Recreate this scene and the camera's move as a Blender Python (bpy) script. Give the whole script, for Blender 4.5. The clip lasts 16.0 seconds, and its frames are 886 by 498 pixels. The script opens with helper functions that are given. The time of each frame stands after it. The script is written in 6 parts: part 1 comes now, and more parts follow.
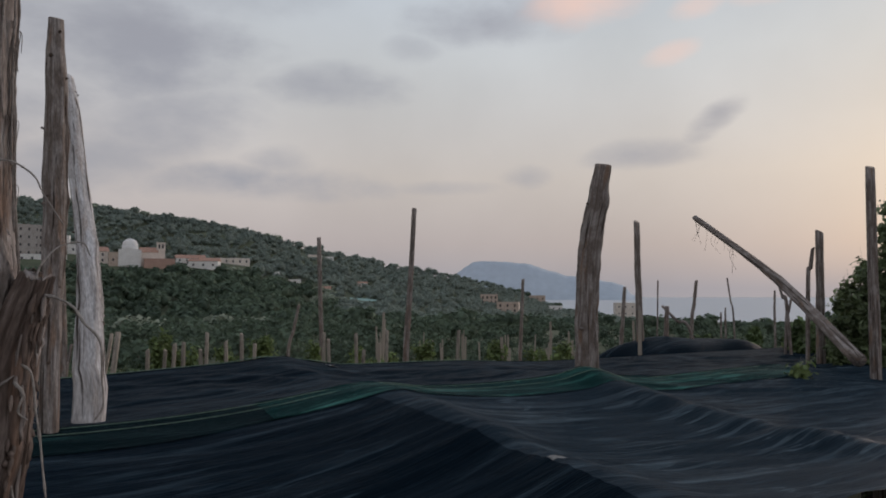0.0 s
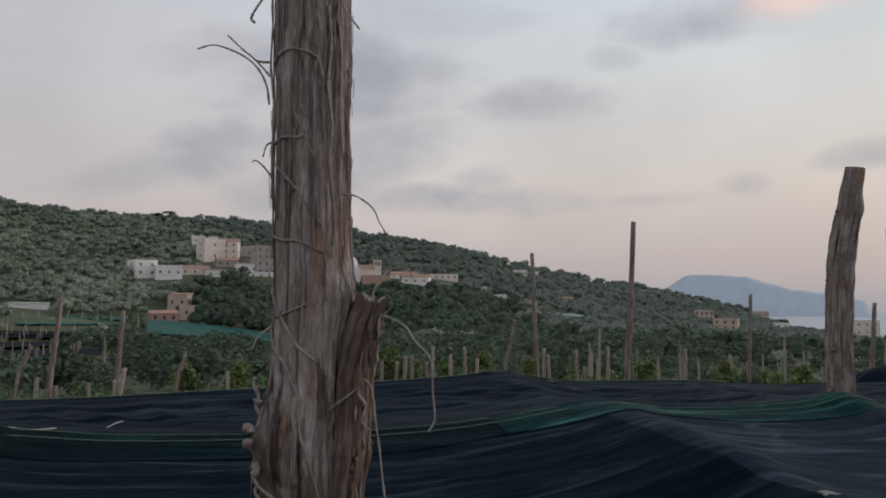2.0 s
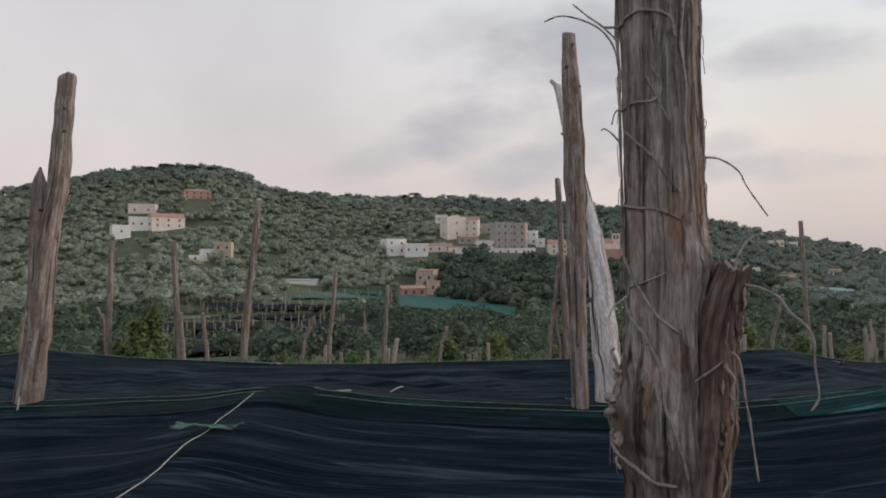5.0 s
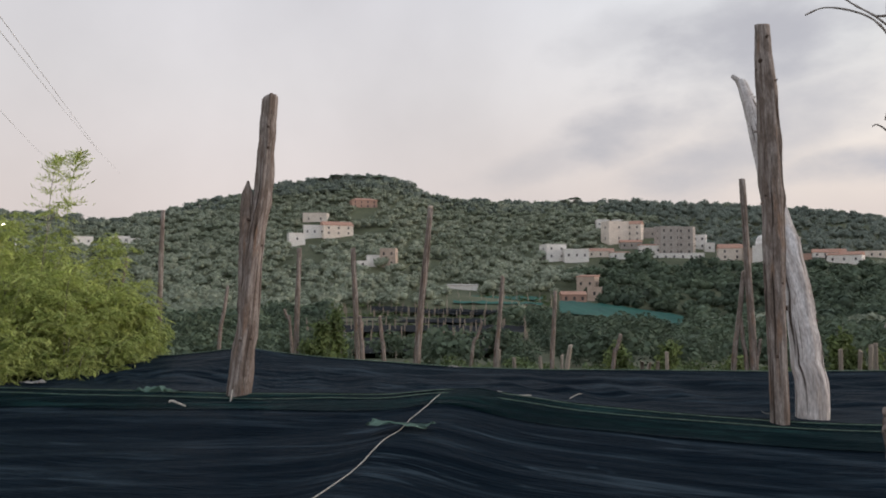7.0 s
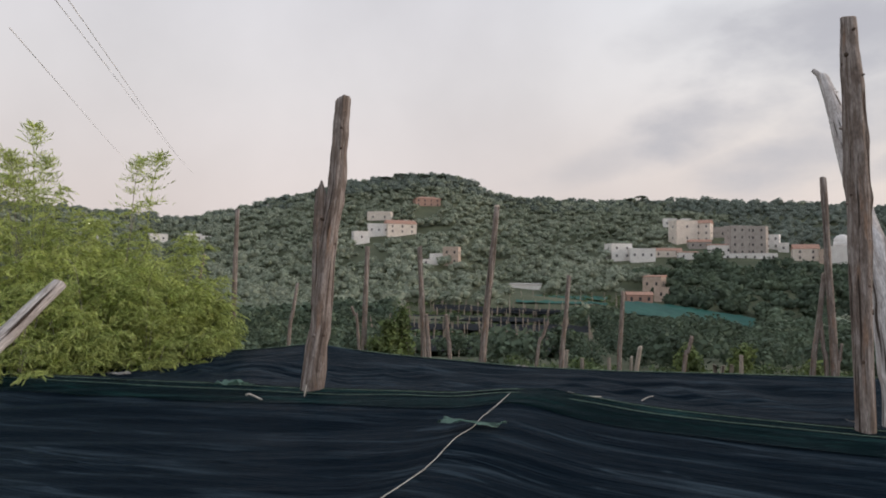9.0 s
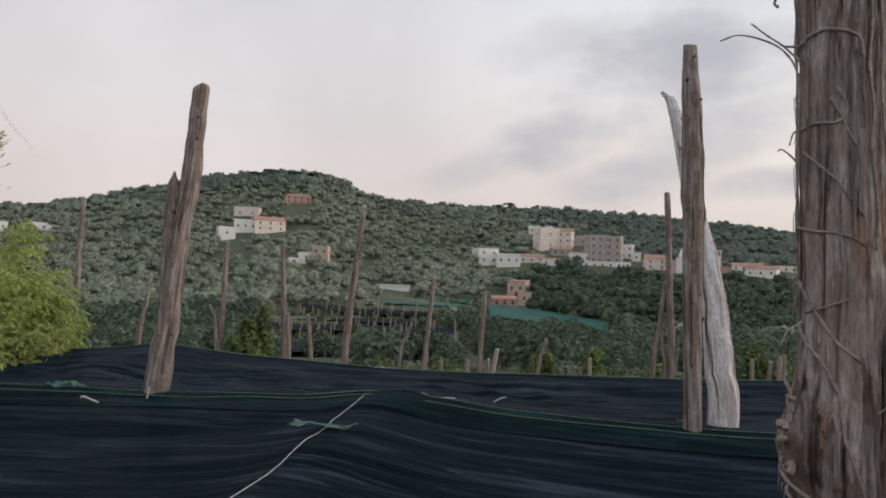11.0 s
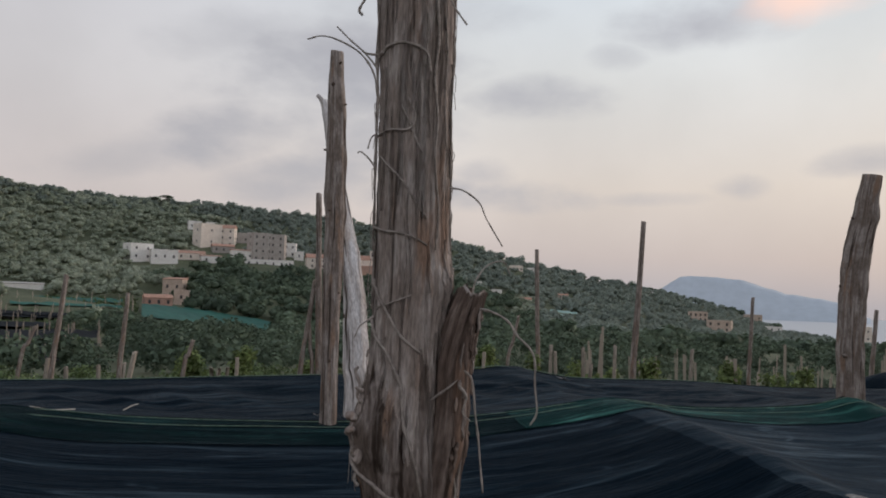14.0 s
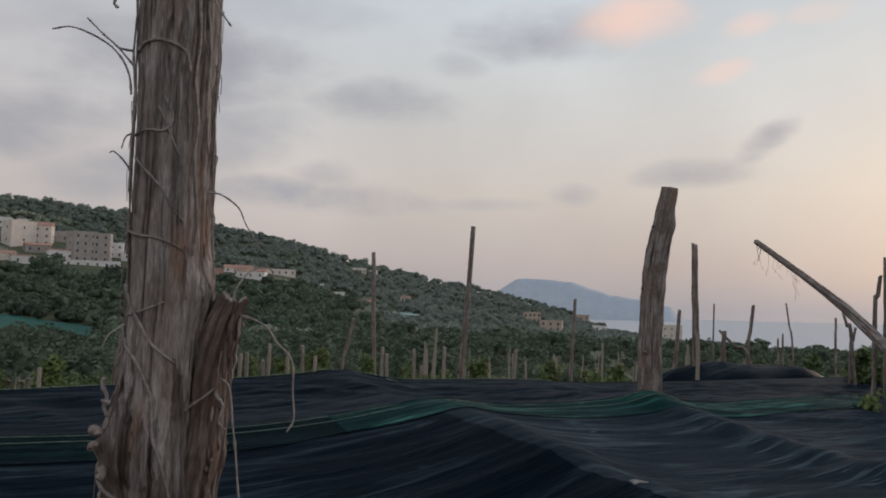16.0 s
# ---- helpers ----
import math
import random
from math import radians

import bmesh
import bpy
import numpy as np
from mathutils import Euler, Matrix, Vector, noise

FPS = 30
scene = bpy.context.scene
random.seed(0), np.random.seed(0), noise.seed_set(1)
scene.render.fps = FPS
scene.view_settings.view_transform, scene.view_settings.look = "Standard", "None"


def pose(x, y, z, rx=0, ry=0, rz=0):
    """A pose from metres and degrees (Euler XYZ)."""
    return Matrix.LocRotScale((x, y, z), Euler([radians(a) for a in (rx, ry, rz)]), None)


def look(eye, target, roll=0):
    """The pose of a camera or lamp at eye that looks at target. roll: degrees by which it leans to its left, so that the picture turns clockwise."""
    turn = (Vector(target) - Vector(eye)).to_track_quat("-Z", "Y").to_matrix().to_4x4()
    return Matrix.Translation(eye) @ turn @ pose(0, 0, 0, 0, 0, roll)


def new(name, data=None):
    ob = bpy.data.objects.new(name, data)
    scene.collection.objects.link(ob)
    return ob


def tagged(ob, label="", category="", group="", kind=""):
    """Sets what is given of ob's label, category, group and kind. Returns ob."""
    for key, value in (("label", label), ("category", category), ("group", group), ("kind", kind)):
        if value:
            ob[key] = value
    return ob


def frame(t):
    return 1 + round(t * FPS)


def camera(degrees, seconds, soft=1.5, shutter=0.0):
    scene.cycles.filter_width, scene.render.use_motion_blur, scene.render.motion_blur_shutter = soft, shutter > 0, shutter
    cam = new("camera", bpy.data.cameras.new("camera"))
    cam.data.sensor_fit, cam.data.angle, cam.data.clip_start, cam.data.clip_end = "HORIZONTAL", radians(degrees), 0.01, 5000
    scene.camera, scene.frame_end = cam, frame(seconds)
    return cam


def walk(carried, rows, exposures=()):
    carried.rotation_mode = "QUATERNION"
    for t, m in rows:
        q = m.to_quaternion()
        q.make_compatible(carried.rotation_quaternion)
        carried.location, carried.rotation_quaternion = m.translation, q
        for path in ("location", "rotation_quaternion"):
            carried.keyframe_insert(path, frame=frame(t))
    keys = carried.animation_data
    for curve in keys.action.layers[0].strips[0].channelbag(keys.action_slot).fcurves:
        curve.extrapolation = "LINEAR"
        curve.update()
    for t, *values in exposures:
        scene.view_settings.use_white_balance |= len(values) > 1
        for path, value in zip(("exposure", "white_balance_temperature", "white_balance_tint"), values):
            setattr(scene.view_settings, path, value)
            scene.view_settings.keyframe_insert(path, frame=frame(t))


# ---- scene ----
cam = camera(62.86, 16.0, soft=1.85)
EYE = 3.0
# t, x, y, z, yaw, pitch, roll
ROWS = [
    (0.0, -0.0000, 0.0000, 0.0000, -0.000, 3.100, 0.000),
    (0.5, -0.0459, -0.0000, 0.0039, 4.184, 3.397, 0.447),
    (1.0, -0.0938, -0.0146, 0.0110, 7.880, 3.727, 0.318),
    (1.5, -0.1515, -0.0326, 0.0166, 12.058, 4.236, -0.037),
    (2.0, -0.1932, -0.0414, 0.0123, 16.085, 4.267, -0.095),
    (2.5, -0.2311, -0.0480, 0.0087, 19.615, 4.094, 0.008),
    (3.0, -0.2786, -0.0491, 0.0058, 22.398, 3.488, 0.208),
    (3.5, -0.3050, -0.0546, 0.0051, 25.661, 3.300, 0.112),
    (4.0, -0.3395, -0.0641, 0.0023, 28.603, 2.935, 0.152),
    (4.2, -0.3535, -0.0740, -0.0006, 29.876, 2.719, 0.129),
    (6.3, -0.4740, -0.2034, 0.0101, 42.681, 2.563, 0.387),
    (6.5, -0.4864, -0.2175, 0.0093, 44.091, 2.602, 0.265),
    (7.0, -0.5173, -0.2548, 0.0012, 47.211, 2.782, -0.031),
    (7.5, -0.5245, -0.2789, 0.0009, 49.091, 2.706, -0.155),
    (8.0, -0.5371, -0.3014, 0.0069, 51.359, 2.600, -0.476),
    (8.2, -0.5371, -0.3091, 0.0071, 52.280, 2.634, -0.529),
    (10.3, -0.5221, -0.3230, 0.0027, 49.966, 2.878, -1.411),
    (10.5, -0.5136, -0.3055, 0.0066, 47.733, 2.833, -1.637),
    (11.0, -0.4981, -0.2374, 0.0086, 41.858, 2.957, -1.969),
    (11.5, -0.4934, -0.2193, 0.0054, 37.474, 3.165, -2.173),
    (12.0, -0.4702, -0.1971, 0.0087, 34.850, 3.059, -2.075),
    (12.5, -0.4562, -0.1687, 0.0073, 29.439, 3.193, -2.248),
    (13.0, -0.4376, -0.1488, 0.0110, 23.461, 3.429, -2.212),
    (13.5, -0.4087, -0.1288, 0.0109, 17.779, 3.750, -2.109),
    (14.0, -0.3875, -0.1155, 0.0103, 15.667, 3.736, -1.929),
    (14.5, -0.3504, -0.1172, 0.0170, 13.249, 3.618, -2.039),
    (15.0, -0.2984, -0.1160, 0.0233, 9.595, 4.048, -1.901),
    (15.5, -0.2661, -0.1096, 0.0260, 5.977, 4.498, -1.777),
    (16.0, -0.2299, -0.1022, 0.0226, 3.345, 4.297, -1.612),
]
walk(cam, [(t, pose(x, y, EYE + z, 90 + pitch, roll, yaw)) for t, x, y, z, yaw, pitch, roll in ROWS],
     [(0.0, -0.24, 6250, 10), (2.0, -0.07, 6330, 10), (4.0, 0.16, 6450, 10), (7.0, 0.33, 6500, 10), (10.5, 0.35, 6500, 10), (12.5, 0.28, 6480, 10), (14.0, 0.10, 6450, 10), (16.0, -0.12, 6400, 10)])

# ---- light: a veiled dusk sky, the low sun behind haze over the sea ----
SUN_AZ, SUN_EL = -42.0, 9.0  # degrees from +y towards +x is minus


def direction(az, el):
    a, e = radians(az), radians(el)
    return Vector((-math.sin(a) * math.cos(e), math.cos(a) * math.cos(e), math.sin(e)))


def build_world():
    world = bpy.data.worlds.new("dusk")
    scene.world = world
    world.use_nodes = True
    nt = world.node_tree
    N, L = nt.nodes, nt.links
    N.clear()
    out = N.new("ShaderNodeOutputWorld")
    sky = N.new("ShaderNodeTexSky")
    sky.sky_type, sky.sun_disc = "NISHITA", False
    sky.sun_elevation, sky.sun_rotation = radians(SUN_EL), radians(-SUN_AZ)
    sky.air_density, sky.dust_density = 1.2, 3.0
    b_sky = N.new("ShaderNodeBackground")
    b_sky.inputs[1].default_value = 0.1
    L.new(sky.outputs[0], b_sky.inputs[0])
    co = N.new("ShaderNodeTexCoord")
    sep = N.new("ShaderNodeSeparateXYZ")
    L.new(co.outputs["Generated"], sep.inputs[0])

    def math_node(op, a, b=None):
        n = N.new("ShaderNodeMath")
        n.operation = op
        for i, x in enumerate((a, b)):
            if x is None:
                continue
            if isinstance(x, (int, float)):
                n.inputs[i].default_value = x
            else:
                L.new(x, n.inputs[i])
        return n.outputs[0]

    def ramp(fac, stops):
        n = N.new("ShaderNodeValToRGB")
        els = n.color_ramp.elements
        els[0].position, els[0].color = stops[0][0], (*stops[0][1], 1)
        els[1].position, els[1].color = stops[-1][0], (*stops[-1][1], 1)
        for p, c in stops[1:-1]:
            els.new(p).color = (*c, 1)
        L.new(fac, n.inputs[0])
        return n.outputs[0]

    def mix(fac, a, b, kind="MIX"):
        n = N.new("ShaderNodeMix")
        n.data_type, n.blend_type = "RGBA", kind
        for i, x in ((0, fac), (6, a), (7, b)):
            if isinstance(x, (int, float)):
                n.inputs[i].default_value = x
            elif isinstance(x, tuple):
                n.inputs[i].default_value = (*x, 1)
            else:
                L.new(x, n.inputs[i])
        return n.outputs[2]

    # veil of thin cloud: towards the sea (warm low, pale high) and inland (grey-pink)
    height = sep.outputs[2]
    sea = ramp(height, ((0.0, (0.44, 0.42, 0.45)), (0.06, (0.56, 0.49, 0.475)), (0.15, (0.70, 0.625, 0.57)), (0.30, (0.72, 0.725, 0.72)), (0.48, (0.63, 0.71, 0.79)), (1.0, (0.57, 0.66, 0.78))))
    inland = ramp(height, ((0.0, (0.58, 0.50, 0.485)), (0.12, (0.60, 0.54, 0.53)), (0.26, (0.60, 0.575, 0.585)), (0.45, (0.57, 0.57, 0.61)), (1.0, (0.48, 0.52, 0.60))))
    west = direction(SUN_AZ, 0)
    dot = N.new("ShaderNodeVectorMath")
    dot.operation = "DOT_PRODUCT"
    dot.inputs[1].default_value = west
    L.new(co.outputs["Generated"], dot.inputs[0])
    side = N.new("ShaderNodeMapRange")
    side.interpolation_type = "SMOOTHSTEP"
    side.inputs[1].default_value, side.inputs[2].default_value = -0.1, 0.75
    L.new(dot.outputs["Value"], side.inputs[0])
    veil = mix(side.outputs[0], inland, sea)
    drift = N.new("ShaderNodeTexNoise")
    drift.inputs["Scale"].default_value, drift.inputs["Detail"].default_value = 3.2, 6
    L.new(co.outputs["Generated"], drift.inputs["Vector"])
    thin = N.new("ShaderNodeMapRange")
    thin.inputs[1].default_value, thin.inputs[2].default_value, thin.inputs[3].default_value, thin.inputs[4].default_value = 0.3, 0.7, 0.90, 1.08
    L.new(drift.outputs["Fac"], thin.inputs[0])
    veil = mix(1.0, veil, thin.outputs[0], "MULTIPLY")

    # broken cloud
    stretch = N.new("ShaderNodeMapping")
    stretch.inputs["Scale"].default_value = (1.0, 1.0, 2.0)
    L.new(co.outputs["Generated"], stretch.inputs[0])
    wob = N.new("ShaderNodeTexNoise")
    wob.inputs["Scale"].default_value, wob.inputs["Detail"].default_value = 7.0, 8.0
    wob.inputs["Roughness"].default_value = 0.55
    L.new(stretch.outputs[0], wob.inputs["Vector"])
    wobble = math_node("SUBTRACT", wob.outputs["Fac"], 0.5)

    def cloud(az, el, wide, tall, tilt=0.0, amount=1.0):
        """One bank of cloud in that direction; wide and tall in degrees."""
        d = direction(az, el)
        right = Vector((math.cos(radians(az)), math.sin(radians(az)), 0))
        up = right.cross(d)
        r = right * math.cos(radians(tilt)) + up * math.sin(radians(tilt))
        u = up * math.cos(radians(tilt)) - right * math.sin(radians(tilt))
        terms = []
        for axis, size in ((r, wide), (u, tall)):
            n = N.new("ShaderNodeVectorMath")
            n.operation = "DOT_PRODUCT"
            n.inputs[1].default_value = axis / math.sin(radians(size))
            L.new(co.outputs["Generated"], n.inputs[0])
            terms.append(math_node("POWER", math_node("ABSOLUTE", n.outputs["Value"]), 2.0))
        ahead = N.new("ShaderNodeVectorMath")
        ahead.operation = "DOT_PRODUCT"
        ahead.inputs[1].default_value = d
        L.new(co.outputs["Generated"], ahead.inputs[0])
        gate = math_node("GREATER_THAN", ahead.outputs["Value"], 0.5)
        body = math_node("SUBTRACT", 1.0, math_node("ADD", terms[0], terms[1]))
        body = math_node("ADD", body, math_node("MULTIPLY", wobble, 3.6))
        m = N.new("ShaderNodeMapRange")
        m.interpolation_type = "SMOOTHSTEP"
        m.inputs[1].default_value, m.inputs[2].default_value = -0.55, 1.7
        m.inputs[4].default_value = amount
        L.new(body, m.inputs[0])
        return math_node("MULTIPLY", m.outputs[0], gate)

    total = None
    for c in CLOUDS:
        one = cloud(*c)
        total = one if total is None else math_node("MAXIMUM", total, one)
    grey = mix(side.outputs[0], (0.40, 0.395, 0.425), (0.41, 0.41, 0.455))
    veil = mix(total, veil, grey)
    lit = None
    for c in GLOW_CLOUDS:
        one = cloud(*c)
        lit = one if lit is None else math_node("MAXIMUM", lit, one)
    veil = mix(lit, veil, (1.0, 0.72, 0.62))
    b_veil = N.new("ShaderNodeBackground")
    b_veil.inputs[1].default_value = 1.0
    L.new(veil, b_veil.inputs[0])
    both = N.new("ShaderNodeMixShader")
    both.inputs[0].default_value = 0.93
    L.new(b_sky.outputs[0], both.inputs[1])
    L.new(b_veil.outputs[0], both.inputs[2])
    L.new(both.outputs[0], out.inputs[0])


# azimuth, elevation, half width, half height, tilt, amount
CLOUDS = [
    (25, 17, 10, 4.2, 5, 0.95), (21, 12, 8, 3.0, 10, 0.75), (15, 8.2, 9, 1.6, 0, 1.0), (13, 9.4, 3.2, 1.6, 0, 0.7), (26, 9.0, 8, 2.4, 12, 0.8), (9, 15.3, 5.5, 1.7, 0, 0.85), (-6.5, 8.8, 2.0, 1.0, 0, 0.75),
    (-1, 7.9, 4, 0.6, 0, 0.5), (-16.0, 10.3, 4.6, 1.1, 3, 0.8), (-20.5, 12.2, 3.0, 1.1, 38, 1.0), (-4, 20.8, 6, 2.0, 0, 0.85), (31, 12.5, 8, 2.5, 20, 0.95), (31, 19, 8, 2.2, 10, 0.5),
    (19, 22, 8, 2.4, 0, 0.5), (2.5, 18.5, 2, 1, 0, 0.45), (40, 9.5, 6, 1.6, 15, 0.55), (27, 15, 6, 2.4, 25, 0.6)]
GLOW_CLOUDS = [(-11.7, 21.6, 5.0, 1.7, 5, 0.95), (-17.6, 17.3, 2.0, 0.8, 15, 0.6), (-19.8, 20.6, 2.2, 0.9, 10, 0.7), (-24, 20.8, 2.6, 0.9, 0, 0.5)]
build_world()
sun = new("sun", bpy.data.lights.new("sun", "SUN"))
sun.data.energy, sun.data.angle, sun.data.color = 1.2, radians(20), (1.0, 0.80, 0.68)
sun.matrix_world = look(direction(SUN_AZ, SUN_EL) * 50, (0, 0, 0))


# ---- materials ----
def material(name, colour, dark=None, scale=3.0, rough=0.85, bump=0.3, bump_scale=None, stretch=(1, 1, 1), fine=0.35, random=0.0, along=False, metal=0.0, sheen=0.0, through_light=0.0, island=0.0, shine=0.3):
    """A surface with stains at one scale and grain at another."""
    m = bpy.data.materials.new(name)
    m.use_nodes = True
    nt = m.node_tree
    N, L = nt.nodes, nt.links
    p = N["Principled BSDF"]
    p.inputs["Roughness"].default_value, p.inputs["Metallic"].default_value = rough, metal
    p.inputs["Specular IOR Level"].default_value = shine
    if sheen:
        p.inputs["Sheen Weight"].default_value = sheen
    co = N.new("ShaderNodeTexCoord")
    mp = N.new("ShaderNodeMapping")
    mp.inputs["Scale"].default_value = stretch
    if along:
        co = N.new("ShaderNodeAttribute")
        co.attribute_name = "grain"
    L.new(co.outputs["Vector" if along else "Object"], mp.inputs[0])
    big = N.new("ShaderNodeTexNoise")
    big.inputs["Scale"].default_value, big.inputs["Detail"].default_value = scale, 5
    L.new(mp.outputs[0], big.inputs["Vector"])
    small = N.new("ShaderNodeTexNoise")
    small.inputs["Scale"].default_value, small.inputs["Detail"].default_value = bump_scale or scale * 12, 4
    L.new(mp.outputs[0], small.inputs["Vector"])
    r = N.new("ShaderNodeMapRange")
    r.inputs[1].default_value, r.inputs[2].default_value = 0.3, 0.7
    L.new(big.outputs["Fac"], r.inputs[0])
    mixer = N.new("ShaderNodeMix")
    mixer.data_type = "RGBA"
    dark = dark or tuple(c * 0.6 for c in colour)
    mixer.inputs[6].default_value, mixer.inputs[7].default_value = (*dark, 1), (*colour, 1)
    L.new(r.outputs[0], mixer.inputs[0])
    hs = N.new("ShaderNodeHueSaturation")
    L.new(mixer.outputs[2], hs.inputs["Color"])
    grain = N.new("ShaderNodeMapRange")
    grain.inputs[1].default_value, grain.inputs[2].default_value = 0.25, 0.75
    grain.inputs[3].default_value, grain.inputs[4].default_value = 1 - fine, 1 + fine
    L.new(small.outputs["Fac"], grain.inputs[0])
    value = grain.outputs[0]
    for amount, node, socket in ((random, "ShaderNodeObjectInfo", "Random"), (island, "ShaderNodeNewGeometry", "Random Per Island")):
        if amount:
            info = N.new(node)
            rr = N.new("ShaderNodeMapRange")
            rr.inputs[3].default_value, rr.inputs[4].default_value = 1 - amount, 1 + amount
            L.new(info.outputs[socket], rr.inputs[0])
            mul = N.new("ShaderNodeMath")
            mul.operation = "MULTIPLY"
            L.new(value, mul.inputs[0]), L.new(rr.outputs[0], mul.inputs[1])
            value = mul.outputs[0]
    L.new(value, hs.inputs["Value"])
    L.new(hs.outputs[0], p.inputs["Base Color"])
    if bump:
        b = N.new("ShaderNodeBump")
        b.inputs["Strength"].default_value, b.inputs["Distance"].default_value = bump, 0.02
        L.new(small.outputs["Fac"], b.inputs["Height"])
        L.new(b.outputs[0], p.inputs["Normal"])
    if through_light:
        tl = N.new("ShaderNodeBsdfTranslucent")
        ms = N.new("ShaderNodeMixShader")
        ms.inputs[0].default_value = through_light
        L.new(hs.outputs[0], tl.inputs[0])
        L.new(p.outputs[0], ms.inputs[1]), L.new(tl.outputs[0], ms.inputs[2])
        L.new(ms.outputs[0], N["Material Output"].inputs[0])
    return m


def bark_material(name, pale, brown, raw, along=False, coarse=1.0):
    """Fibrous bark: long grey and brown strands, dark fissures, raw reddish wood where it has flaked."""
    m = bpy.data.materials.new(name)
    m.use_nodes = True
    N, L = m.node_tree.nodes, m.node_tree.links
    p = N["Principled BSDF"]
    p.inputs["Roughness"].default_value, p.inputs["Specular IOR Level"].default_value = 0.92, 0.15
    co = N.new("ShaderNodeAttribute" if along else "ShaderNodeTexCoord")
    if along:
        co.attribute_name = "grain"

    def layer(stretch, scale, detail, lo, hi, distort=0.0):
        mp = N.new("ShaderNodeMapping")
        mp.inputs["Scale"].default_value = stretch
        n = N.new("ShaderNodeTexNoise")
        n.inputs["Scale"].default_value, n.inputs["Detail"].default_value, n.inputs["Distortion"].default_value = scale / coarse, detail, distort
        r = N.new("ShaderNodeMapRange")
        r.inputs[1].default_value, r.inputs[2].default_value = lo, hi
        L.new(co.outputs["Vector" if along else "Object"], mp.inputs[0]), L.new(mp.outputs[0], n.inputs["Vector"]), L.new(n.outputs["Fac"], r.inputs[0])
        return n.outputs["Fac"], r.outputs[0]

    def blend(fac, a, b, kind="MIX"):
        n = N.new("ShaderNodeMix")
        n.data_type, n.blend_type = "RGBA", kind
        for i, x in ((0, fac), (6, a), (7, b)):
            if isinstance(x, tuple):
                n.inputs[i].default_value = (*x, 1)
            elif isinstance(x, float):
                n.inputs[i].default_value = x
            else:
                L.new(x, n.inputs[i])
        return n.outputs[2]

    strands_h, strands = layer((30, 30, 1.6), 2.4, 6, 0.36, 0.64, 0.4)
    patches_h, patches = layer((7, 7, 3.2), 2.6, 6, 0.46, 0.58)
    raw_h, flaked = layer((9, 9, 1.5), 2.2, 4, 0.58, 0.68)
    crack_h, crack = layer((22, 22, 1.1), 1.7, 3, 0.33, 0.41, 0.6)
    grain_h, grain = layer((70, 70, 14), 3.0, 4, 0.25, 0.75)
    c = blend(strands, brown, pale)
    c = blend(patches, c, blend(0.75, c, brown))
    c = blend(flaked, c, raw)
    c = blend(crack, (0.05, 0.037, 0.03), c)
    g = N.new("ShaderNodeMapRange")
    g.inputs[3].default_value, g.inputs[4].default_value = 0.6, 1.35
    L.new(grain, g.inputs[0])
    hs = N.new("ShaderNodeHueSaturation")
    L.new(g.outputs[0], hs.inputs["Value"]), L.new(c, hs.inputs["Color"])
    L.new(hs.outputs[0], p.inputs["Base Color"])
    add = N.new("ShaderNodeMath")
    add.operation = "MULTIPLY_ADD"
    add.inputs[1].default_value = 0.5
    L.new(crack, add.inputs[0]), L.new(strands_h, add.inputs[2])
    both = N.new("ShaderNodeMath")
    both.operation = "MULTIPLY_ADD"
    both.inputs[1].default_value = 0.5
    L.new(grain_h, both.inputs[0]), L.new(add.outputs[0], both.inputs[2])
    b = N.new("ShaderNodeBump")
    b.inputs["Strength"].default_value, b.inputs["Distance"].default_value = 0.9, 0.008
    L.new(both.outputs[0], b.inputs["Height"]), L.new(b.outputs[0], p.inputs["Normal"])
    return m


trunk_bark = bark_material("trunk_bark", (0.43, 0.385, 0.36), (0.26, 0.215, 0.19), (0.30, 0.205, 0.155))
# browner mottled bark of the foot, darkened further to paint in shade there
foot_bark_shaded = bark_material("foot_bark_shaded", (0.32, 0.28, 0.26), (0.115, 0.088, 0.074), (0.27, 0.18, 0.13))
stub_wood = bark_material("stub_wood", (0.29, 0.235, 0.205), (0.11, 0.080, 0.066), (0.28, 0.18, 0.13), True)
bark = material("bark", (0.50, 0.455, 0.43), (0.14, 0.118, 0.107), 2.2, 0.92, 1.0, 30, (7, 7, 0.9), 0.55)
vine_bark = material("vine_bark", (0.40, 0.355, 0.325), (0.21, 0.18, 0.16), 8, 0.9, 0.4, 90)
twig_wood = material("twig_wood", (0.40, 0.365, 0.335), (0.24, 0.21, 0.185), 20, 0.9, 0.3, 120)
pole_wood = bark_material("pole_wood", (0.38, 0.34, 0.315), (0.165, 0.130, 0.110), (0.26, 0.18, 0.135), True, 1.5)
knot_wood = material("knot_wood", (0.12, 0.085, 0.065), (0.05, 0.038, 0.03), 30, 0.95, 0.4, 120)
grey_wood = bark_material("grey_wood", (0.60, 0.575, 0.565), (0.38, 0.345, 0.325), (0.42, 0.36, 0.32), True, 2.4)
stake_wood = material("stake_wood", (0.36, 0.32, 0.27), (0.20, 0.165, 0.13), 3, 0.9, 0.4, 20, (5, 5, 0.8), 0.3, random=0.3, along=True)
cut_wood = material("cut_wood", (0.45, 0.38, 0.31), (0.25, 0.20, 0.16), 6, 0.9, 0.3, 60)
twine = material("twine", (0.62, 0.60, 0.55), (0.42, 0.40, 0.36), 40, 0.8, 0.5, 300)
green_twine = material("green_twine", (0.22, 0.29, 0.22), (0.07, 0.12, 0.09), 30, 0.7, 0.2, 200)
rag = material("rag", (0.55, 0.53, 0.50), (0.33, 0.31, 0.30), 8, 0.85, 0.3, 60)
plaster_white = material("plaster_white", (0.85, 0.83, 0.80), (0.74, 0.71, 0.68), 0.25, 0.9, 0.2, 3)
